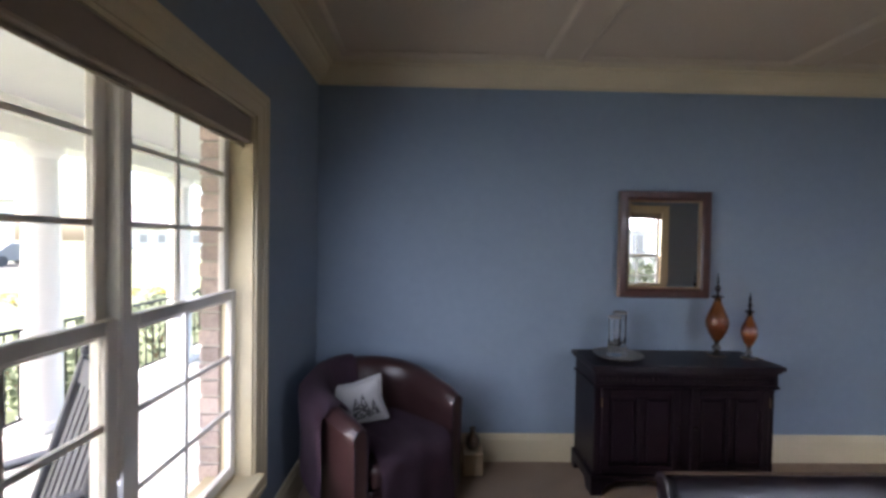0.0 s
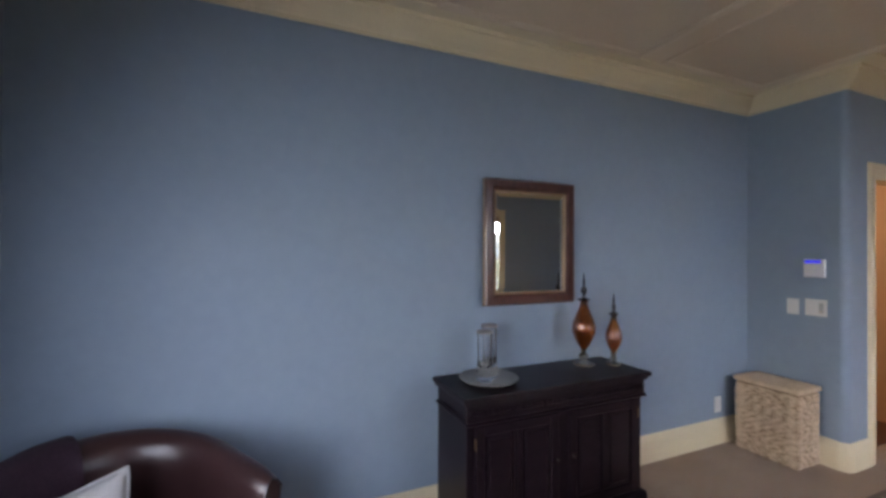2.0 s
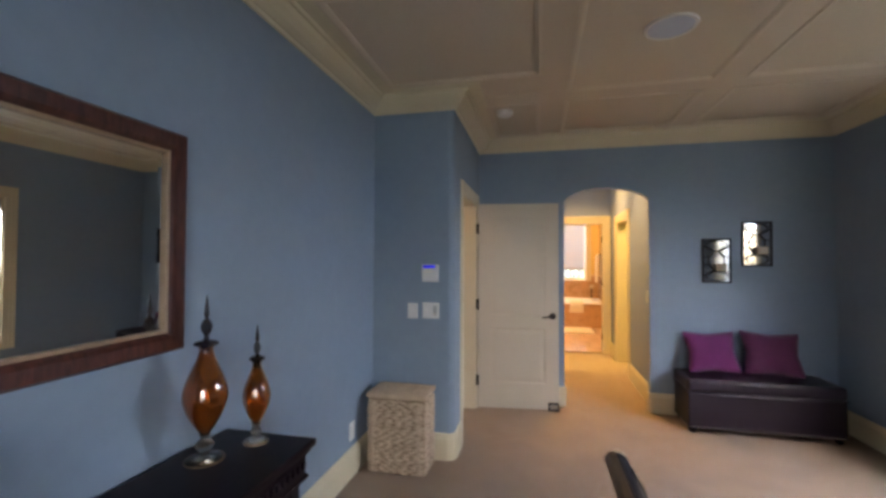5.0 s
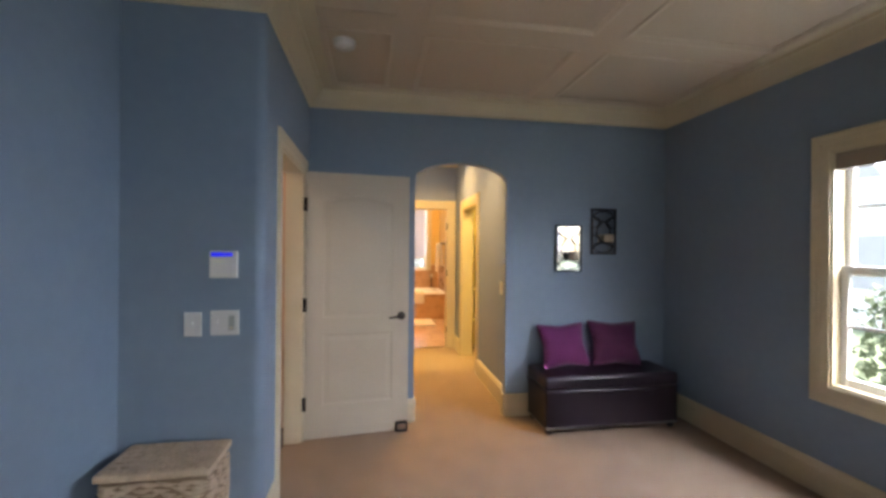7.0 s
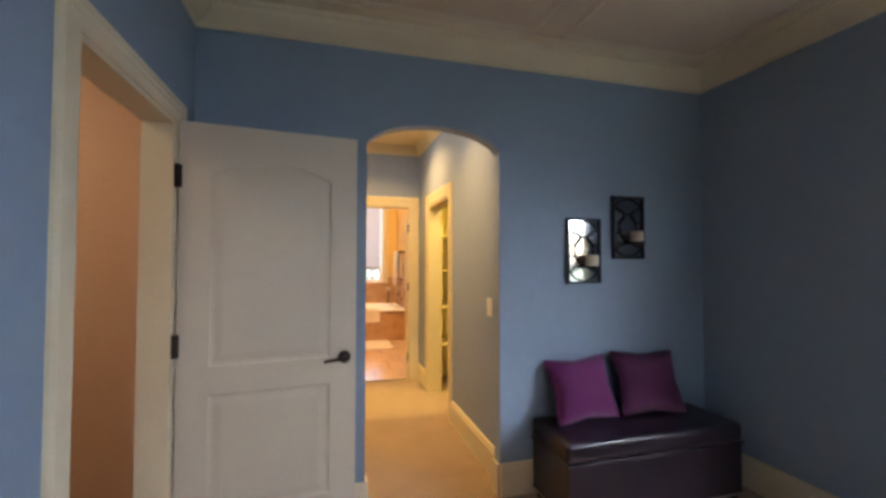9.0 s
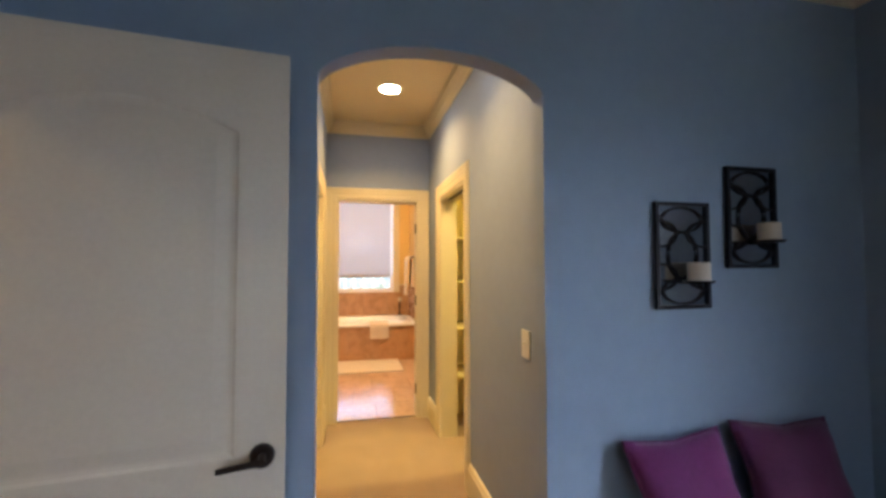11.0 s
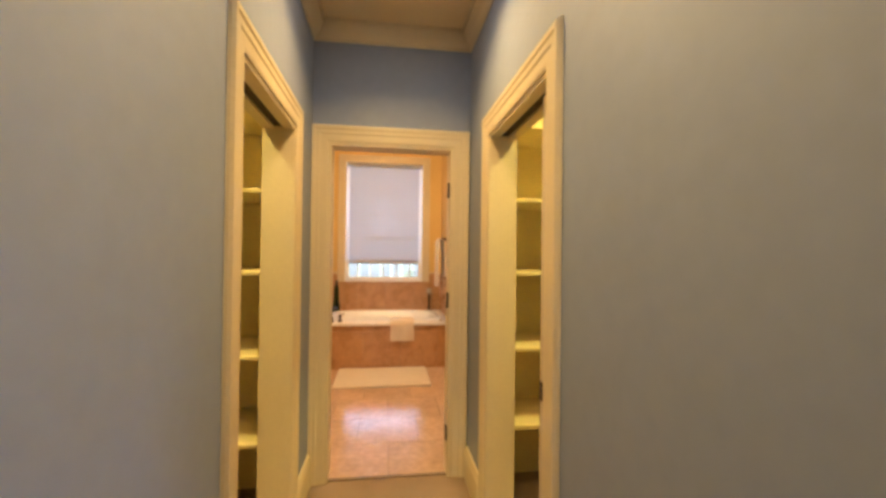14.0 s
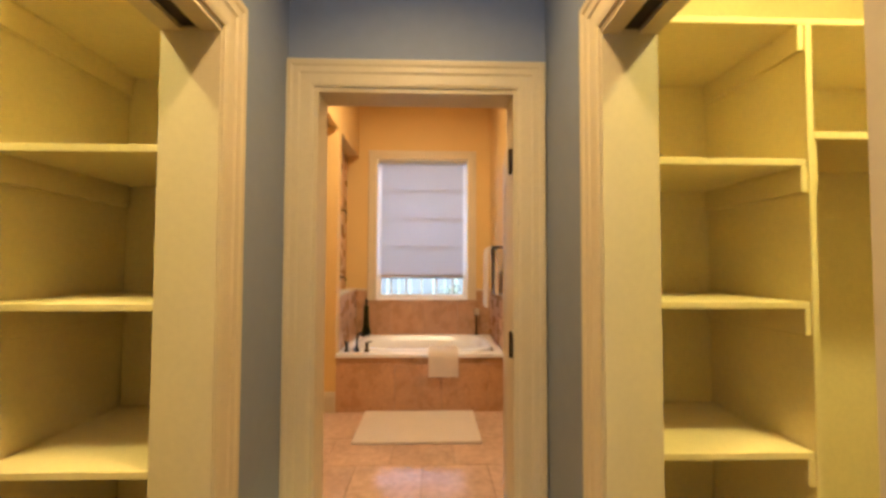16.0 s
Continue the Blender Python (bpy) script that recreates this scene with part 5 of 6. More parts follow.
# ---- bed ----
bed = thing("sleigh_bed", "dark leather sleigh bed seen at its footboard", "bed")
FX0, FX1 = 0.55, 2.165
prof = [(1.235, 0.10), (1.235, 0.42), (1.243, 0.54), (1.275, 0.64), (1.322, 0.712), (1.335, 0.748), (1.362, 0.766), (1.392, 0.756), (1.405, 0.728), (1.392, 0.690), (1.352, 0.630), (1.322, 0.54), (1.315, 0.42), (1.315, 0.10)]
bm = bmesh.new()
extrude_poly(bm, prof, "x", FX0 + 0.03, FX1 - 0.03)
part("footboard", bm, M_LEATHER_DARK, bed, "padded leather sleigh footboard", smooth=True, angle=50)
for xa in (FX0, FX1 - 0.03):
    bm = bmesh.new()
    extrude_poly(bm, [(1.358 + (y - 1.358) * 1.03 if z > 0.6 else y, z * 1.004) for y, z in prof], "x", xa, xa + 0.03)
    bmesh.ops.bevel(bm, geom=[e for e in bm.edges], offset=0.006, segments=2, affect="EDGES")
    post = part("end_cap", bm, M_DARKWOOD, bed, "dark wood end cap", smooth=True)
    bm = bmesh.new()
    tube(bm, [(xa + (0.0 if xa < 1 else 0.029), y, z + 0.003) for y, z in prof[2:12]], 0.007, 6)
    part("welt", bm, M_LEATHER_DARK if xa < 1 else M_WICKER, bed, "thin welt along the end cap", smooth=True)
bm = bmesh.new()
extrude_poly(bm, [(1.4065, 0.728), (1.4095, 0.736), (1.396, 0.7635), (1.374, 0.7715), (1.370, 0.766), (1.391, 0.752)], "x", FX0 + 0.004, FX1 - 0.004)
bmesh.ops.bevel(bm, geom=bm.edges[:], offset=0.002, segments=2, affect="EDGES")
part("top_welt", bm, mat("tan_leather_welt", (0.15, 0.09, 0.05), 0.5, vary=0.2, scale=12), bed, "tan leather welt along the rolled top", smooth=True)
for xa in (FX0 + 0.02, FX1 - 0.05):
    part("side_rail", B((xa, xa + 0.03, -0.88, 1.234, 0.14, 0.36), bevel=0.006), M_DARKWOOD, bed)
for xa in (FX0 + 0.01, FX1 - 0.06):
    part("foot", B((xa, xa + 0.05, 1.25, 1.31, 0.0, 0.10), bevel=0.008), M_DARKWOOD, bed)
    part("foot", B((xa, xa + 0.05, -0.88, -0.82, 0.0, 0.14), bevel=0.008), M_DARKWOOD, bed)
mt = thing("mattress", "thick mattress on the bed frame", "mattress")
part("cover", B((FX0 + 0.055, FX1 - 0.055, -0.88, 1.225, 0.30, 0.58), bevel=0.04, seg=3), M_LINEN, mt, smooth=True)
part("slat_base", B((FX0 + 0.052, FX1 - 0.052, -0.88, 1.225, 0.26, 0.299)), M_DARKWOOD, mt)
dv = thing("duvet", "grey lilac quilted duvet on the bed", "duvet")
bm = bmesh.new()
nx, ny = 30, 36
g = []
for i in range(nx + 1):
    row = []
    for j in range(ny + 1):
        x, y = FX0 + 0.012 + (FX1 - FX0 - 0.024) * i / nx, -0.87 + 2.085 * j / ny
        e = min(i, nx - i) / nx
        drop = max(0, 0.06 - e) * 4.2
        row.append(bm.verts.new((x, y, 0.645 - drop + 0.018 * noise.noise(Vector((x * 2.5, y * 2.5, 0))) + 0.007 * math.sin(x * 21) * math.sin(y * 21))))
    g.append(row)
for a, c in zip(g, g[1:]):
    for j in range(ny):
        bm.faces.new((a[j], a[j + 1], c[j + 1], c[j]))
bmesh.ops.solidify(bm, geom=bm.faces[:], thickness=0.035)
part("cover", bm, M_DUVET, dv, smooth=True)


# ---- closets ----
def shelving(sign, y_wall, y_div, y_far, label):
    """Built-in shelves against the closet's end wall; sign is the way from the hall into the closet."""
    t = thing("closet_shelving", label, "shelving", "built-in closet shelves")
    xf, xb = (7.08 if sign < 0 else 7.01), XB
    lo, hi = sorted((y_wall, y_div))
    for z in (0.477, 0.898, 1.308, 1.708, 2.112):
        a, b = (lo, hi) if z < 2 else sorted((y_wall, y_far))
        part("shelf", B((xf, xb - 0.002, a + 0.002, b - 0.002, z - 0.020, z), bevel=0.002), M_CLOSET, t)
    part("divider", B((xf - 0.004, xb - 0.002, min(y_div, y_div + sign * 0.02), max(y_div, y_div + sign * 0.02), 0.0, 2.090), bevel=0.002), M_CLOSET, t)
    for z in (0.477, 0.898, 1.308, 1.708, 2.112):
        part("cleat", B((xf + 0.0, xb - 0.01, min(y_div, y_div - sign * 0.018), max(y_div, y_div - sign * 0.018), z - 0.095, z - 0.0205), bevel=0.002), M_CLOSET, t)
    a, b = sorted((y_div + sign * 0.022, y_far))
    part("shelf", B((xf, xb - 0.002, a, b, 1.765, 1.785), bevel=0.002), M_CLOSET, t)
    bm = bmesh.new()
    near = y_div + sign * 0.0385
    cyl(bm, (7.24, near, 1.69), (7.24, near + sign * 0.085, 1.69), 0.016, None, 14)
    part("rod_peg", bm, M_PLASTIC, t, "short white rod peg", smooth=True)
    part("rod_cleat", B((xf + 0.01, xb - 0.01, min(y_div + sign * 0.0205, y_div + sign * 0.038), max(y_div + sign * 0.0205, y_div + sign * 0.038), 1.63, 1.7645)), M_CLOSET, t)


shelving(-1, 0.393, -0.085, -1.098, "cream built-in closet shelves, empty")
shelving(1, 1.657, 2.085, 2.998, "cream built-in closet shelves, empty")

# ---- bathroom ----
for z in (0.22, 1.06, 1.76):
    hg = thing("door_hinge", "dark bronze butt hinge on the bathroom door lining", "hinge", "bathroom door hinges")
    part("leaf", B((7.510, 7.538, BY0 + 0.0185, BY0 + 0.0215, z, z + 0.09), bevel=0.001), M_BRONZE, hg)
    bm = bmesh.new()
    cyl(bm, (7.539, BY0 + 0.024, z - 0.004), (7.539, BY0 + 0.024, z + 0.094), 0.006, None, 10)
    part("knuckle", bm, M_BRONZE, hg, smooth=True)
rng = random.Random(11)
tile_mesh = {}


def tile(parent, x0, x1, y0, y1, z0, z1, m, name="tile"):
    key = (round(x1 - x0, 4), round(y1 - y0, 4), round(z1 - z0, 4), m.name)
    if key not in tile_mesh:
        b = bmesh.new()
        w, d, h = key[0] / 2, key[1] / 2, key[2] / 2
        box(b, -w, w, -d, d, -h, h, bevel=min(0.003, w * 0.3, d * 0.3, h * 0.3))
        me = bpy.data.meshes.new(name)
        b.to_mesh(me)
        b.free()
        me.materials.append(m)
        tile_mesh[key] = me
    o = new(name, tile_mesh[key])
    o.location = ((x0 + x1) / 2, (y0 + y1) / 2, (z0 + z1) / 2)
    o.parent = parent
    return o


tub = thing("bathtub", "white drop-in bathtub in a tiled surround", "bathtub")
TX0, TX1, TY0, TY1, TZ = 10.0, 11.145, 0.235, 1.875, 0.54
part("core", B((TX0 + 0.012, TX1, TY0, TY1, 0.0, TZ - 0.30), (TX0 + 0.012, TX0 + 0.12, TY0, TY1, TZ - 0.30, TZ - 0.006)), M_GROUT, tub)
bm = bmesh.new()
cx, cy, n = (TX0 + TX1) / 2 + 0.01, (TY0 + TY1) / 2, 48


def superell(a, rx, ry, e=3.2):
    c, s = math.cos(a), math.sin(a)
    return (cx + rx * math.copysign(abs(c) ** (2 / e), c), cy + ry * math.copysign(abs(s) ** (2 / e), s))


rings = []
for rx, ry, z, e in ((0.47, 0.72, TZ - 0.012, 5), (0.47, 0.72, TZ + 0.018, 5), (0.455, 0.705, TZ + 0.028, 5), (0.40, 0.65, TZ + 0.026, 4), (0.375, 0.625, TZ + 0.012, 3.6), (0.35, 0.59, TZ - 0.12, 3.2), (0.31, 0.53, TZ - 0.28, 3), (0.25, 0.45, TZ - 0.33, 2.6), (0.02, 0.03, TZ - 0.335, 2)):
    rings.append([bm.verts.new((*superell(k * 2 * math.pi / n, rx, ry, e), z)) for k in range(n)])
for a, b2 in zip(rings, rings[1:]):
    for k in range(n):
        bm.faces.new((a[k], a[(k + 1) % n], b2[(k + 1) % n], b2[k]))
bm.faces.new(rings[-1])
part("basin", bm, M_TUB, tub, "glossy white acrylic basin", smooth=True, angle=60)
part("deck", B((TX0 - 0.012, TX0 + 0.155, TY0, TY1, TZ - 0.006, TZ + 0.008), (TX1 - 0.15, TX1, TY0, TY1, TZ - 0.006, TZ + 0.008), (TX0 + 0.155, TX1 - 0.15, TY0, TY0 + 0.10, TZ - 0.006, TZ + 0.008), (TX0 + 0.155, TX1 - 0.15, TY1 - 0.10, TY1, TZ - 0.006, TZ + 0.008), bevel=0.003), mat("pale_deck_stone", (0.68, 0.64, 0.60), 0.3, vary=0.1, scale=6), tub, "pale stone tub deck")
part("deck_nosing", B((TX0 - 0.018, TX0 - 0.0125, TY0, TY1, TZ - 0.022, TZ + 0.010), bevel=0.002), M_TUB, tub, "pale stone nosing")
for y0, y1 in ((0.236, 0.417), (0.42, 0.864), (0.867, 1.312), (1.315, 1.874)):
    tile(tub, TX0 - 0.004, TX0 + 0.0115, y0, y1, 0.002, TZ - 0.085, M_TILE)
for k in range(4):
    tile(tub, TX0 - 0.004, TX0 + 0.0115, 0.237 + k * 0.41, 0.237 + k * 0.41 + 0.406, TZ - 0.082, TZ - 0.0235, M_TILE)
splash = structure("wainscot", B((11.115, 11.149, 0.237, 1.883, TZ + 0.01, WZ0 - 0.006)), M_GROUT, "terracotta tiled splashback behind the tub", "wainscot")
for k in range(4):
    tile(splash, 11.105, 11.115, 0.237 + k * 0.41, 0.237 + k * 0.41 + 0.406, TZ + 0.012, WZ0 - 0.008, M_TILE)
for a, b in ((0.237, W0 - 0.106), (W1 + 0.106, 1.883)):
    tile(splash, 11.125, 11.148, a, b, WZ0 - 0.003, 1.085, M_TILE)
    part("cap", B((11.115, 11.148, a, b, 1.087, 1.11), bevel=0.006), M_CREAM, splash)
part("stool", B((11.090, 11.148, W0 - 0.02, W1 + 0.02, WZ0 - 0.0055, WZ0 - 0.001)), M_TILE, splash)
side = structure("wainscot", B((10.020, 11.100, 0.232, 0.2345, TZ + 0.01, 1.085)), M_GROUT, "terracotta tiled wainscot beside the tub", "wainscot")
for k in range(3):
    tile(side, 10.022 + k * 0.38, 10.022 + k * 0.38 + 0.377, 0.2348, 0.248, TZ + 0.012, 1.083, M_TILE)
part("cap", B((10.020, 11.100, 0.232, 0.258, 1.087, 1.11), bevel=0.006), M_CREAM, side)

fa = thing("tub_faucet", "oil rubbed bronze deck faucet with lever handles", "faucet")
fx, fy, fz = 10.130, 1.70, TZ + 0.0085
for dy in (-0.10, 0.10):
    bm = bmesh.new()
    lathe(bm, fx, fy + dy, [(0, fz), (0.028, fz), (0.026, fz + 0.012), (0.014, fz + 0.03), (0.015, fz + 0.07), (0.019, fz + 0.085), (0, fz + 0.095)], 18)
    tube(bm, [(fx, fy + dy, fz + 0.08), (fx + 0.03, fy + dy * 1.2, fz + 0.088), (fx + 0.06, fy + dy * 1.4, fz + 0.085)], 0.008)
    part("handle", bm, M_BRONZE, fa, smooth=True)
bm = bmesh.new()
lathe(bm, fx, fy, [(0, fz), (0.032, fz), (0.03, fz + 0.012), (0.02, fz + 0.03), (0.02, fz + 0.05), (0, fz + 0.05)], 18)
tube(bm, [(fx, fy, fz + 0.03), (fx, fy, fz + 0.12), (fx + 0.03, fy - 0.01, fz + 0.165), (fx + 0.09, fy - 0.03, fz + 0.165), (fx + 0.13, fy - 0.04, fz + 0.13)], 0.014, 12)
part("spout", bm, M_BRONZE, fa, smooth=True)
for z in (1.26, 2.03):
    sv = thing("shower_valve", "round bronze valve on the tiled wall", "shower valve", "shower valves")
    bm = bmesh.new()
    m4 = Matrix.Translation((10.770, 2.018, z)) @ pose(0, 0, 0, 90)
    bmesh.ops.create_cone(bm, cap_ends=True, segments=24, radius1=0.05, radius2=0.042, depth=0.02, matrix=m4)
    part("plate", bm, M_BRONZE, sv, smooth=True)
    bm = bmesh.new()
    tube(bm, [(10.770, 2.008, z), (10.770, 1.96, z), (10.770, 1.945, z - 0.05)], 0.009)
    part("lever", bm, M_BRONZE, sv, smooth=True)

gb = thing("grab_bar", "upright bronze grab bar on the apricot pier", "grab bar")
bm = bmesh.new()
tube(bm, [(9.998, 2.04, 1.62), (9.955, 2.04, 1.625), (9.950, 2.04, 1.66), (9.950, 2.04, 2.03), (9.955, 2.04, 2.065), (9.998, 2.04, 2.07)], 0.011, 10)
part("bar", bm, M_BRONZE, gb, smooth=True)
for z in (1.62, 2.07):
    bm = bmesh.new()
    cyl(bm, (9.999, 2.04, z), (9.988, 2.04, z), 0.028, 0.024, 18)
    part("flange", bm, M_BRONZE, gb, smooth=True)

bt = thing("bottle_vase", "dark green glass bottle on the tub deck", "bottle")
bm = bmesh.new()
lathe(bm, 11.050, 1.75, [(0, fz), (0.05, fz), (0.055, fz + 0.05), (0.035, fz + 0.12), (0.03, fz + 0.30), (0.032, fz + 0.36), (0, fz + 0.36)], 20)
part("glass", bm, glass_mat("green_glass", (0.05, 0.2, 0.1), 0.1), bt, smooth=True)
bm = bmesh.new()
lathe(bm, 11.050, 1.75, [(0, fz + 0.361), (0.014, fz + 0.361), (0.014, fz + 0.42), (0.02, fz + 0.44), (0, fz + 0.45)], 14)
part("pump", bm, M_BRONZE, bt, "bronze pump top", smooth=True)
vs_ = thing("bud_vase", "slim bronze candlestick with a pale candle", "candlestick")
bm = bmesh.new()
lathe(bm, 11.010, 0.42, [(0, fz), (0.045, fz), (0.04, fz + 0.012), (0.012, fz + 0.03), (0.010, fz + 0.24), (0.03, fz + 0.255), (0, fz + 0.26)], 18)
part("stem", bm, M_BRONZE, vs_, smooth=True)
bm = bmesh.new()
lathe(bm, 11.010, 0.42, [(0, fz + 0.261), (0.034, fz + 0.261), (0.034, fz + 0.33), (0, fz + 0.332)], 18)
part("wax", bm, M_WAX, vs_, "ivory candle", smooth=True)


def cloth_fold(name, label, cat, rows, m):
    """rows: lists of points across the cloth, joined into a sheet with thickness."""
    t = thing(name, label, cat)
    b = bmesh.new()
    g2 = [[b.verts.new(p) for p in r_] for r_ in rows]
    for a, c in zip(g2, g2[1:]):
        for j in range(len(a) - 1):
            b.faces.new((a[j], a[j + 1], c[j + 1], c[j]))
    bmesh.ops.recalc_face_normals(b, faces=b.faces)
    bmesh.ops.solidify(b, geom=b.faces[:], thickness=0.012)
    part("cloth", b, m, t, smooth=True, angle=60)
    return t


over = [(10.290, TZ + 0.030), (10.200, TZ + 0.046), (10.090, TZ + 0.046), (10.020, TZ + 0.040), (9.976, TZ + 0.022), (9.968, TZ - 0.03), (9.966, TZ - 0.10), (9.968, TZ - 0.17), (9.969, TZ - 0.205)]
cloth_fold("hand_towel", "folded cream towel over the tub's edge", "towel", [[(x + 0.003 * math.sin(j), 0.705 + j * 0.0285, z + 0.002 * math.sin(j * 1.3)) for j in range(11)] for x, z in over], M_TOWEL)
bar = thing("towel_bar", "bronze towel bar on the side wall", "towel bar")
bm = bmesh.new()
cyl(bm, (10.070, 0.352, 1.58), (10.620, 0.352, 1.58), 0.009, None, 12)
part("rail", bm, M_BRONZE, bar, smooth=True)
for x in (10.070, 10.620):
    bm = bmesh.new()
    cyl(bm, (x, 0.231, 1.58), (x, 0.362, 1.58), 0.013, None, 12)
    part("bracket", bm, M_BRONZE, bar, smooth=True)
rows = []
for z, o in ((0.975, 0.408), (1.1, 0.406), (1.3, 0.402), (1.54, 0.394), (1.585, 0.378), (1.600, 0.352), (1.585, 0.326), (1.54, 0.312), (1.3, 0.303), (1.10, 0.300)):
    rows.append([(10.150 + j * 0.03 + 0.003 * math.sin(j * 2), o + 0.005 * math.sin(j * 1.1 + z * 4) * (1 if z < 1.56 else 0.2), z) for j in range(13)])
cloth_fold("bath_towel", "long cream towel hanging from the bar", "towel", rows, M_TOWEL)
mt2 = thing("bath_mat", "cream terry bath mat on the tile floor", "bath mat")
part("pad", B((9.27, 9.975, 0.565, 1.585, 0.005, 0.022), bevel=0.008, seg=2), M_TOWEL, mt2)
bm = bmesh.new()
tube(bm, [(9.275, 0.57, 0.014), (9.970, 0.57, 0.014), (9.970, 1.58, 0.014), (9.275, 1.58, 0.014)], 0.010, 8, True)
part("hem", bm, M_TOWEL, mt2, smooth=True)
fx0 = 7.555
row = 0
while fx0 < TX0:
    y = 0.11 - (0.23 if row % 2 else 0.0)
    while y < 3.18:
        a, b = max(y, 0.232), min(y + 0.457, 3.18)
        x1 = min(fx0 + 0.457, TX0 - 0.006)
        if b - a > 0.03 and x1 - fx0 > 0.03:
            tile(bath_floor, fx0, x1, a, b, -0.012, 0.004 + rng.uniform(-0.0006, 0.0006), M_FTILE)
        y += 0.460
    fx0 += 0.460
    row += 1

# ---- outdoors ----
structure("ground", B((-140, 140, -140, 140, -0.6, -0.42)), M_LAWN, "dry green lawn reaching the horizon", "ground")
structure("pavement", B((-3.95, -1.27, -5.0, 9.0, -0.41, -0.12)), M_CONCRETE, "pale concrete porch floor", "porch floor")
structure("ceiling_porch", B((-4.1, -1.27, -5.0, 9.0, 2.62, 2.75)), M_PORCHCEIL, "grey painted porch ceiling", "ceiling")
structure("porch_beam", B((-3.85, -3.5, -5.0, 9.0, 2.32, 2.62)), M_COLUMN, "white porch beam on columns", "beam")
structure("road", B((-30, -24, -140, 140, -0.415, -0.405)), M_ASPHALT, "street beyond the lawn", "road")
for y in (-3.5, 0.0, 3.66, 5.62, 8.7):
    col = thing("porch_column", "round white tapered porch column", "column", "porch columns")
    bm = bmesh.new()
    lathe(bm, -3.62, y, [(0, -0.04), (0.16, -0.04), (0.155, 0.0), (0.14, 0.02), (0.138, 0.9), (0.115, 2.2), (0, 2.2)], 28)
    part("shaft", bm, M_COLUMN, col, smooth=True)
    part("plinth", B((-3.79, -3.45, y - 0.17, y + 0.17, -0.12, -0.04), bevel=0.008), M_COLUMN, col)
    bm = bmesh.new()
    lathe(bm, -3.62, y, [(0, 2.2), (0.12, 2.2), (0.15, 2.25), (0.165, 2.27), (0.165, 2.318), (0, 2.318)], 28)
    part("capital", bm, M_COLUMN, col, smooth=True)
for ya, yb in ((0.16, 3.49), (3.83, 5.45), (5.79, 8.53)):
    rail = thing("porch_railing", "black iron porch railing with scrolls", "railing", "porch railings")
    bm = bmesh.new()
    for z in (0.02, 0.76):
        cyl(bm, (-3.62, ya, z), (-3.62, yb, z), 0.016, None, 8)
    part("rail", bm, M_IRON, rail)
    k = ya + 0.06
    while k < yb:
        bm = bmesh.new()
        cyl(bm, (-3.62, k, 0.02), (-3.62, k, 0.76), 0.008, None, 6)
        part("baluster", bm, M_IRON, rail)
        k += 0.12
# brick return beside the window
ret = structure("wall_brick_return", B((-1.275, -1.192, 1.880, 1.96, 0.30, 2.30)), M_MORTAR, "red-brown brick return beside the porch window", "wall")
bz, course = 0.305, 0
while bz < 2.25:
    tile(ret, -1.283 + (0.014 if course % 2 else 0.0), -1.194, 1.868, 1.879, bz, bz + 0.065, M_BRICK, "brick")
    for q in range(5):
        y = 1.884 + q * 0.21 - (0.1 if course % 2 and q else 0.0)
        tile(ret, -1.287, -1.2755, y, y + (0.1 if course % 2 and not q else 0.2), bz, bz + 0.065, M_BRICK, "brick")
    bz += 0.076
    course += 1

rk = thing("rocking_chair", "dark painted slatted porch rocking chair", "rocking chair", at=pose(-2.065, 1.61, -0.145, 0, 0, -37))
for s in (-0.27, 0.27):
    bm = bmesh.new()
    tube(bm, [(s, -0.48 + 0.12 * k, 0.02 + 0.012 * (k - 4) ** 2 * 0.5) for k in range(9)], 0.017, 8)
    part("rocker", bm, M_ROCKER, rk, smooth=True)
    bm = bmesh.new()
    tube(bm, [(s, 0.24, 0.06), (s, 0.27, 0.42), (s, 0.38, 0.80), (s, 0.46, 1.08)], 0.021, 10)
    bmesh.ops.create_uvsphere(bm, u_segments=12, v_segments=8, radius=0.03, matrix=Matrix.Translation((s, 0.468, 1.11)))
    part("back_post", bm, M_ROCKER, rk, smooth=True)
    bm = bmesh.new()
    tube(bm, [(s, -0.25, 0.06), (s, -0.25, 0.62)], 0.019, 10)
    part("front_leg", bm, M_ROCKER, rk, smooth=True)
    part("arm", B((s - 0.045, s + 0.045, -0.30, 0.33, 0.62, 0.645), bevel=0.01), M_ROCKER, rk)
for k in range(7):
    s = -0.21 + 0.07 * k
    bm = bmesh.new()
    extrude_poly(bm, [(0.272, 0.42), (0.284, 0.42), (0.462, 1.0), (0.45, 1.0)], "x", s - 0.022, s + 0.022)
    part("back_slat", bm, M_ROCKER, rk)
    part("seat_slat", B((-0.27, 0.27, -0.27 + k * 0.077, -0.205 + k * 0.077, 0.40, 0.418), bevel=0.003), M_ROCKER, rk)
bm = bmesh.new()
extrude_poly(bm, [(0.425, 0.96), (0.455, 0.955), (0.478, 1.06), (0.45, 1.065)], "x", -0.26, 0.26)
part("top_rail", bm, M_ROCKER, rk)


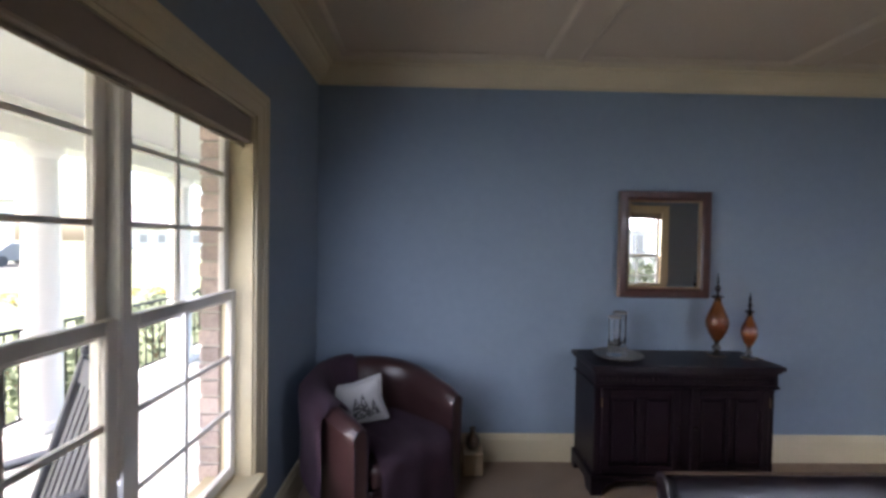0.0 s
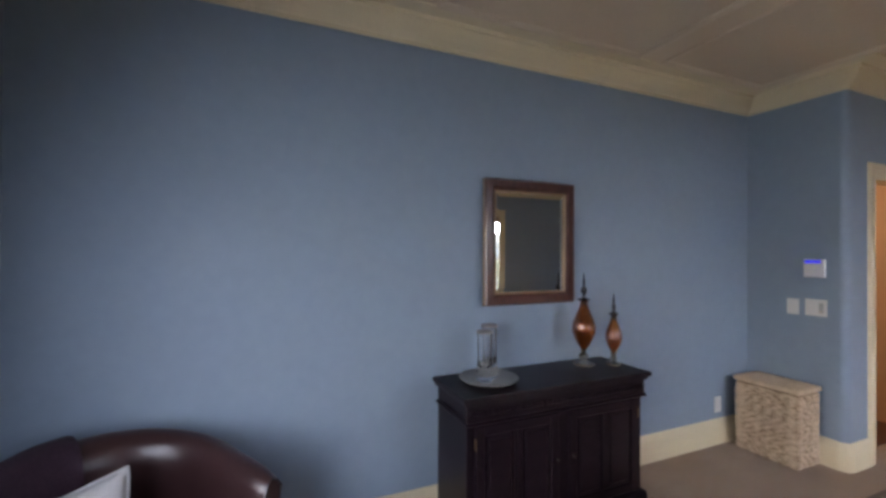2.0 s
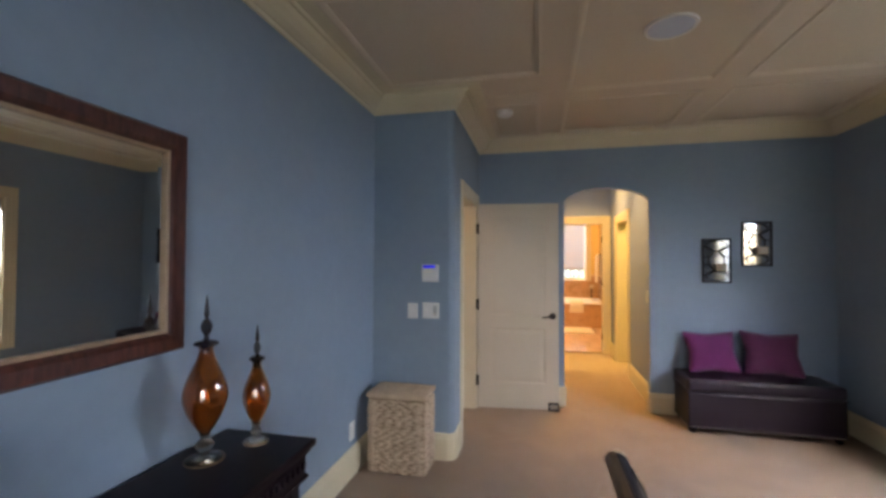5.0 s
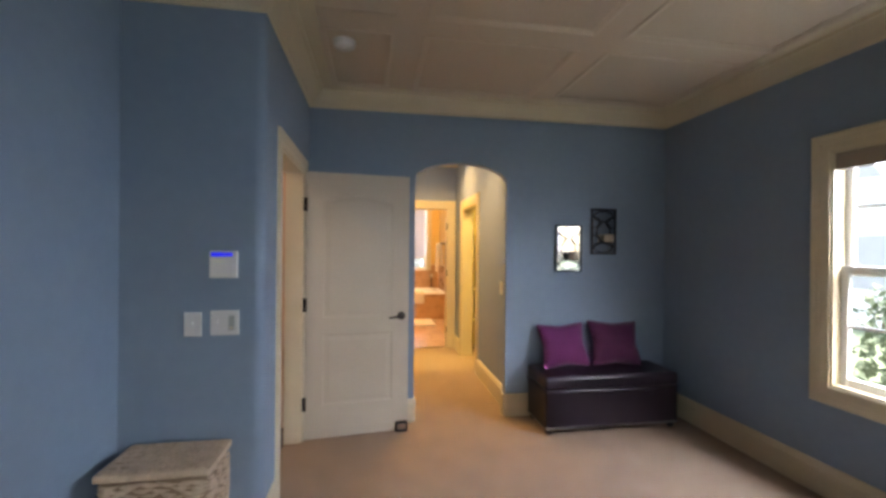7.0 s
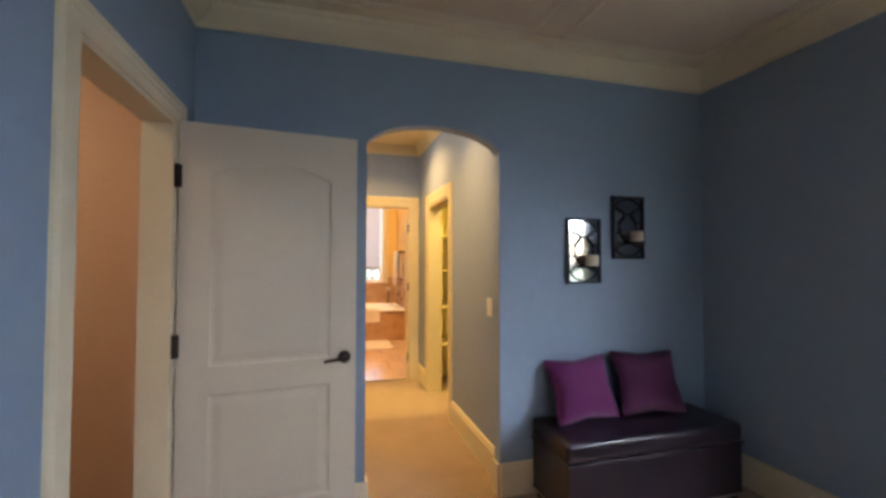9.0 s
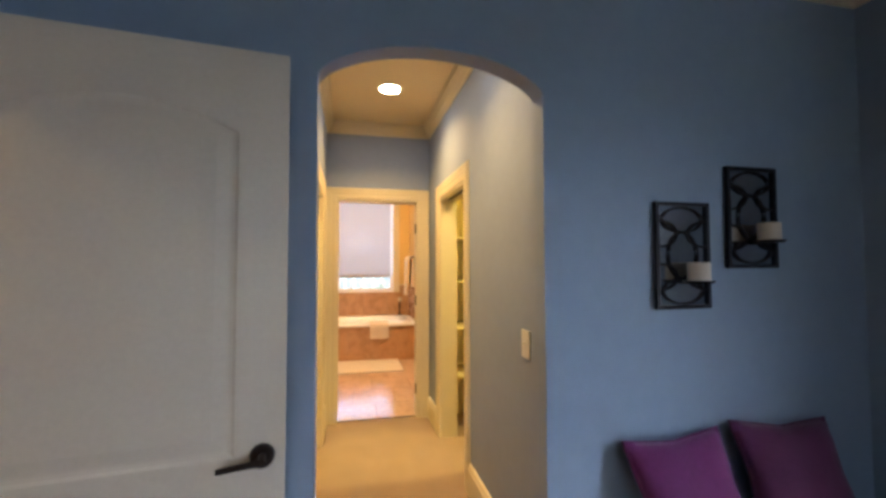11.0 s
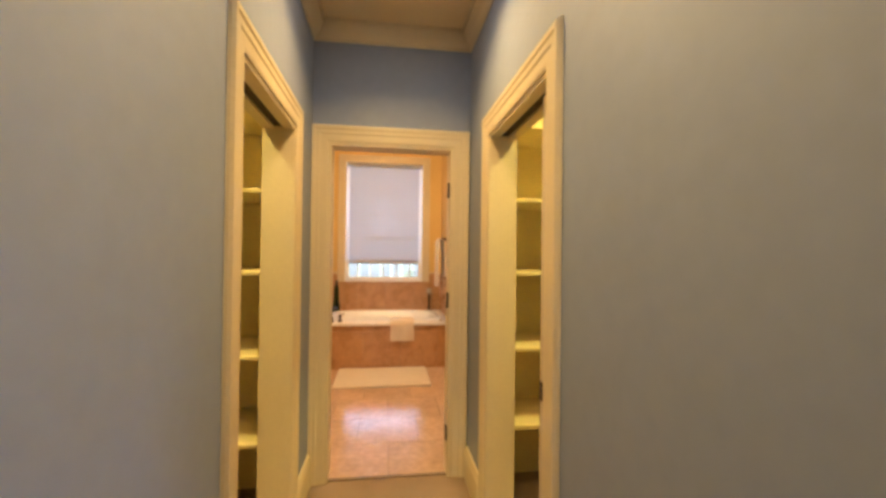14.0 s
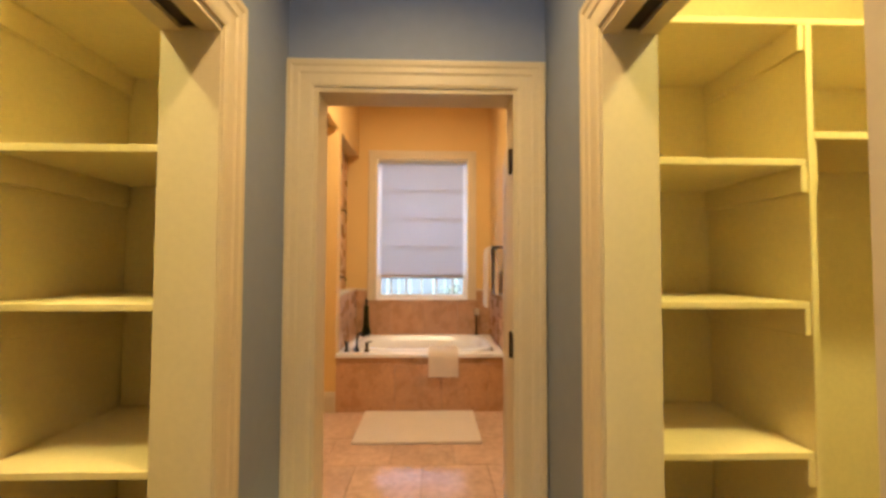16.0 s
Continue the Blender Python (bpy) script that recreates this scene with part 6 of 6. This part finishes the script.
def shrub(name, label, cx, cy, w, d, h, count, z0=-0.42, m=M_LEAF, seed=1):
    t = thing(name, label, "shrub", "garden shrubs")
    b = bmesh.new()
    r_ = random.Random(seed)
    for _ in range(count):
        a, e, q = r_.uniform(0, 2 * math.pi), math.acos(r_.uniform(-0.2, 1)), r_.uniform(0.55, 1.0) ** 0.5
        lump = 0.82 + 0.25 * noise.noise(Vector((math.cos(a) * 2 + cx, math.sin(a) * 2 + cy, e * 2)))
        p = Vector((cx + w / 2 * q * lump * math.sin(e) * math.cos(a), cy + d / 2 * q * lump * math.sin(e) * math.sin(a), z0 + 0.15 + (h - 0.15) * q * lump * max(math.cos(e), 0) + 0.05))
        s = r_.uniform(0.03, 0.06)
        u = Vector((r_.uniform(-1, 1), r_.uniform(-1, 1), r_.uniform(-1, 1))).normalized()
        v = u.orthogonal().normalized()
        x = [b.verts.new(p + u * s), b.verts.new(p + v * s * 0.45), b.verts.new(p - u * s), b.verts.new(p - v * s * 0.45)]
        b.faces.new(x)
    part("foliage", b, m, t)
    b = bmesh.new()
    for k in range(5):
        a = k * 1.256
        tube(b, [(cx, cy, z0), (cx + 0.1 * math.cos(a), cy + 0.1 * math.sin(a), z0 + h * 0.3), (cx + w * 0.25 * math.cos(a), cy + d * 0.25 * math.sin(a), z0 + h * 0.6)], 0.012, 5)
    part("stems", b, M_TWIG, t)


for k, (x, y, w, h) in enumerate(((-4.6, 4.6, 0.9, 1.0), (-4.7, 5.7, 1.0, 1.15), (-4.7, 6.8, 1.1, 1.1), (-4.5, 2.6, 0.8, 0.7), (-4.6, 8.0, 1.1, 1.1))):
    shrub("shrub", "leafy green foundation shrub", x, y, w, w, h, 700, seed=k)
for k, x in enumerate((1.6, 2.6, 3.5, 4.4)):
    shrub("shrub", "leafy green foundation shrub", x, -3.2, 1.3, 1.1, 2.0, 1800, seed=20 + k)
for k, (x, y) in enumerate(((-10.5, 9.0), (-11.5, 11.5), (-9.0, 13.0))):
    shrub("flower_bed", "yellow flowering border plants on the lawn", x, y, 1.6, 1.2, 0.4, 160, m=M_FLOWER, seed=40 + k)


def house(x, y, w, d, h, rz, label, body=M_SIDING):
    t = thing("house", label, "house", "neighbouring houses", pose(x, y, -0.41, 0, 0, rz))
    part("wall", B((-w / 2, w / 2, -d / 2, d / 2, 0, h)), body, t)
    bm = bmesh.new()
    extrude_poly(bm, [(-d / 2 - 0.5, h), (d / 2 + 0.5, h), (0, h + d * 0.36)], "x", -w / 2 - 0.4, w / 2 + 0.4)
    part("roof", bm, M_ROOF, t)
    for k in range(int(w / 2.4)):
        u = -w / 2 + 1.4 + k * 2.4
        for z in ((1.0, 2.3), (3.7, 5.0)):
            if z[1] < h:
                part("window", B((u - 0.5, u + 0.5, -d / 2 - 0.04, -d / 2 + 0.02, *z)), M_SMOKE_FLAT, t)
    part("garage_door", B((w / 2 - 0.9, w / 2 - 0.5, -d / 2 - 0.05, -d / 2 + 0.02, 0, 2.1)), M_COLUMN, t)


M_SMOKE_FLAT = mat("dark_window_glass", (0.32, 0.3, 0.29), 0.8, vary=0.1)
house(-52, 42, 13, 9, 5.6, 60, "pale two-storey house across the street")
house(-60, 16, 12, 9, 5.6, 80, "pale two-storey house across the street")
house(-46, 70, 13, 9, 3.2, 45, "pale single-storey house across the street")
house(3.0, -14, 16, 8, 5.6, 180, "pale neighbouring house beyond the side yard")
fn = thing("garden_fence", "weathered board fence behind the bathroom", "fence")
for k in range(44):
    part("board", B((15.5, 15.53, -4.0 + k * 0.26, -4.0 + k * 0.26 + 0.22, -0.42, 1.55), bevel=0.004), M_FENCE, fn)
for z in (0.1, 1.2):
    part("rail", B((15.531, 15.57, -4.0, 7.5, z, z + 0.09)), M_FENCE, fn)
for k, y in enumerate((-0.4, 0.5, 2.6)):
    shrub("shrub", "leafy green shrub along the fence", 14.6, y, 1.2, 1.2, 1.7, 700, seed=60 + k)
car = thing("parked_car", "grey car parked across the street", "car", at=pose(-27, 27, -0.405, 0, 0, 90))
bm = bmesh.new()
extrude_poly(bm, [(-2.2, 0.3), (-2.25, 0.75), (-1.5, 0.9), (-0.9, 1.4), (0.9, 1.42), (1.6, 0.95), (2.2, 0.85), (2.25, 0.3)], "y", -0.85, 0.85)
bmesh.ops.bevel(bm, geom=bm.edges[:], offset=0.06, segments=2, affect="EDGES")
part("body", bm, mat("grey_car_paint", (0.2, 0.2, 0.21), 0.3, vary=0.05), car, smooth=True)
for x in (-1.4, 1.4):
    for y in (-0.8, 0.8):
        bm = bmesh.new()
        cyl(bm, (x, y - 0.1, 0.32), (x, y + 0.1, 0.32), 0.32, None, 20)
        part("wheel", bm, M_ASPHALT, car, smooth=True)
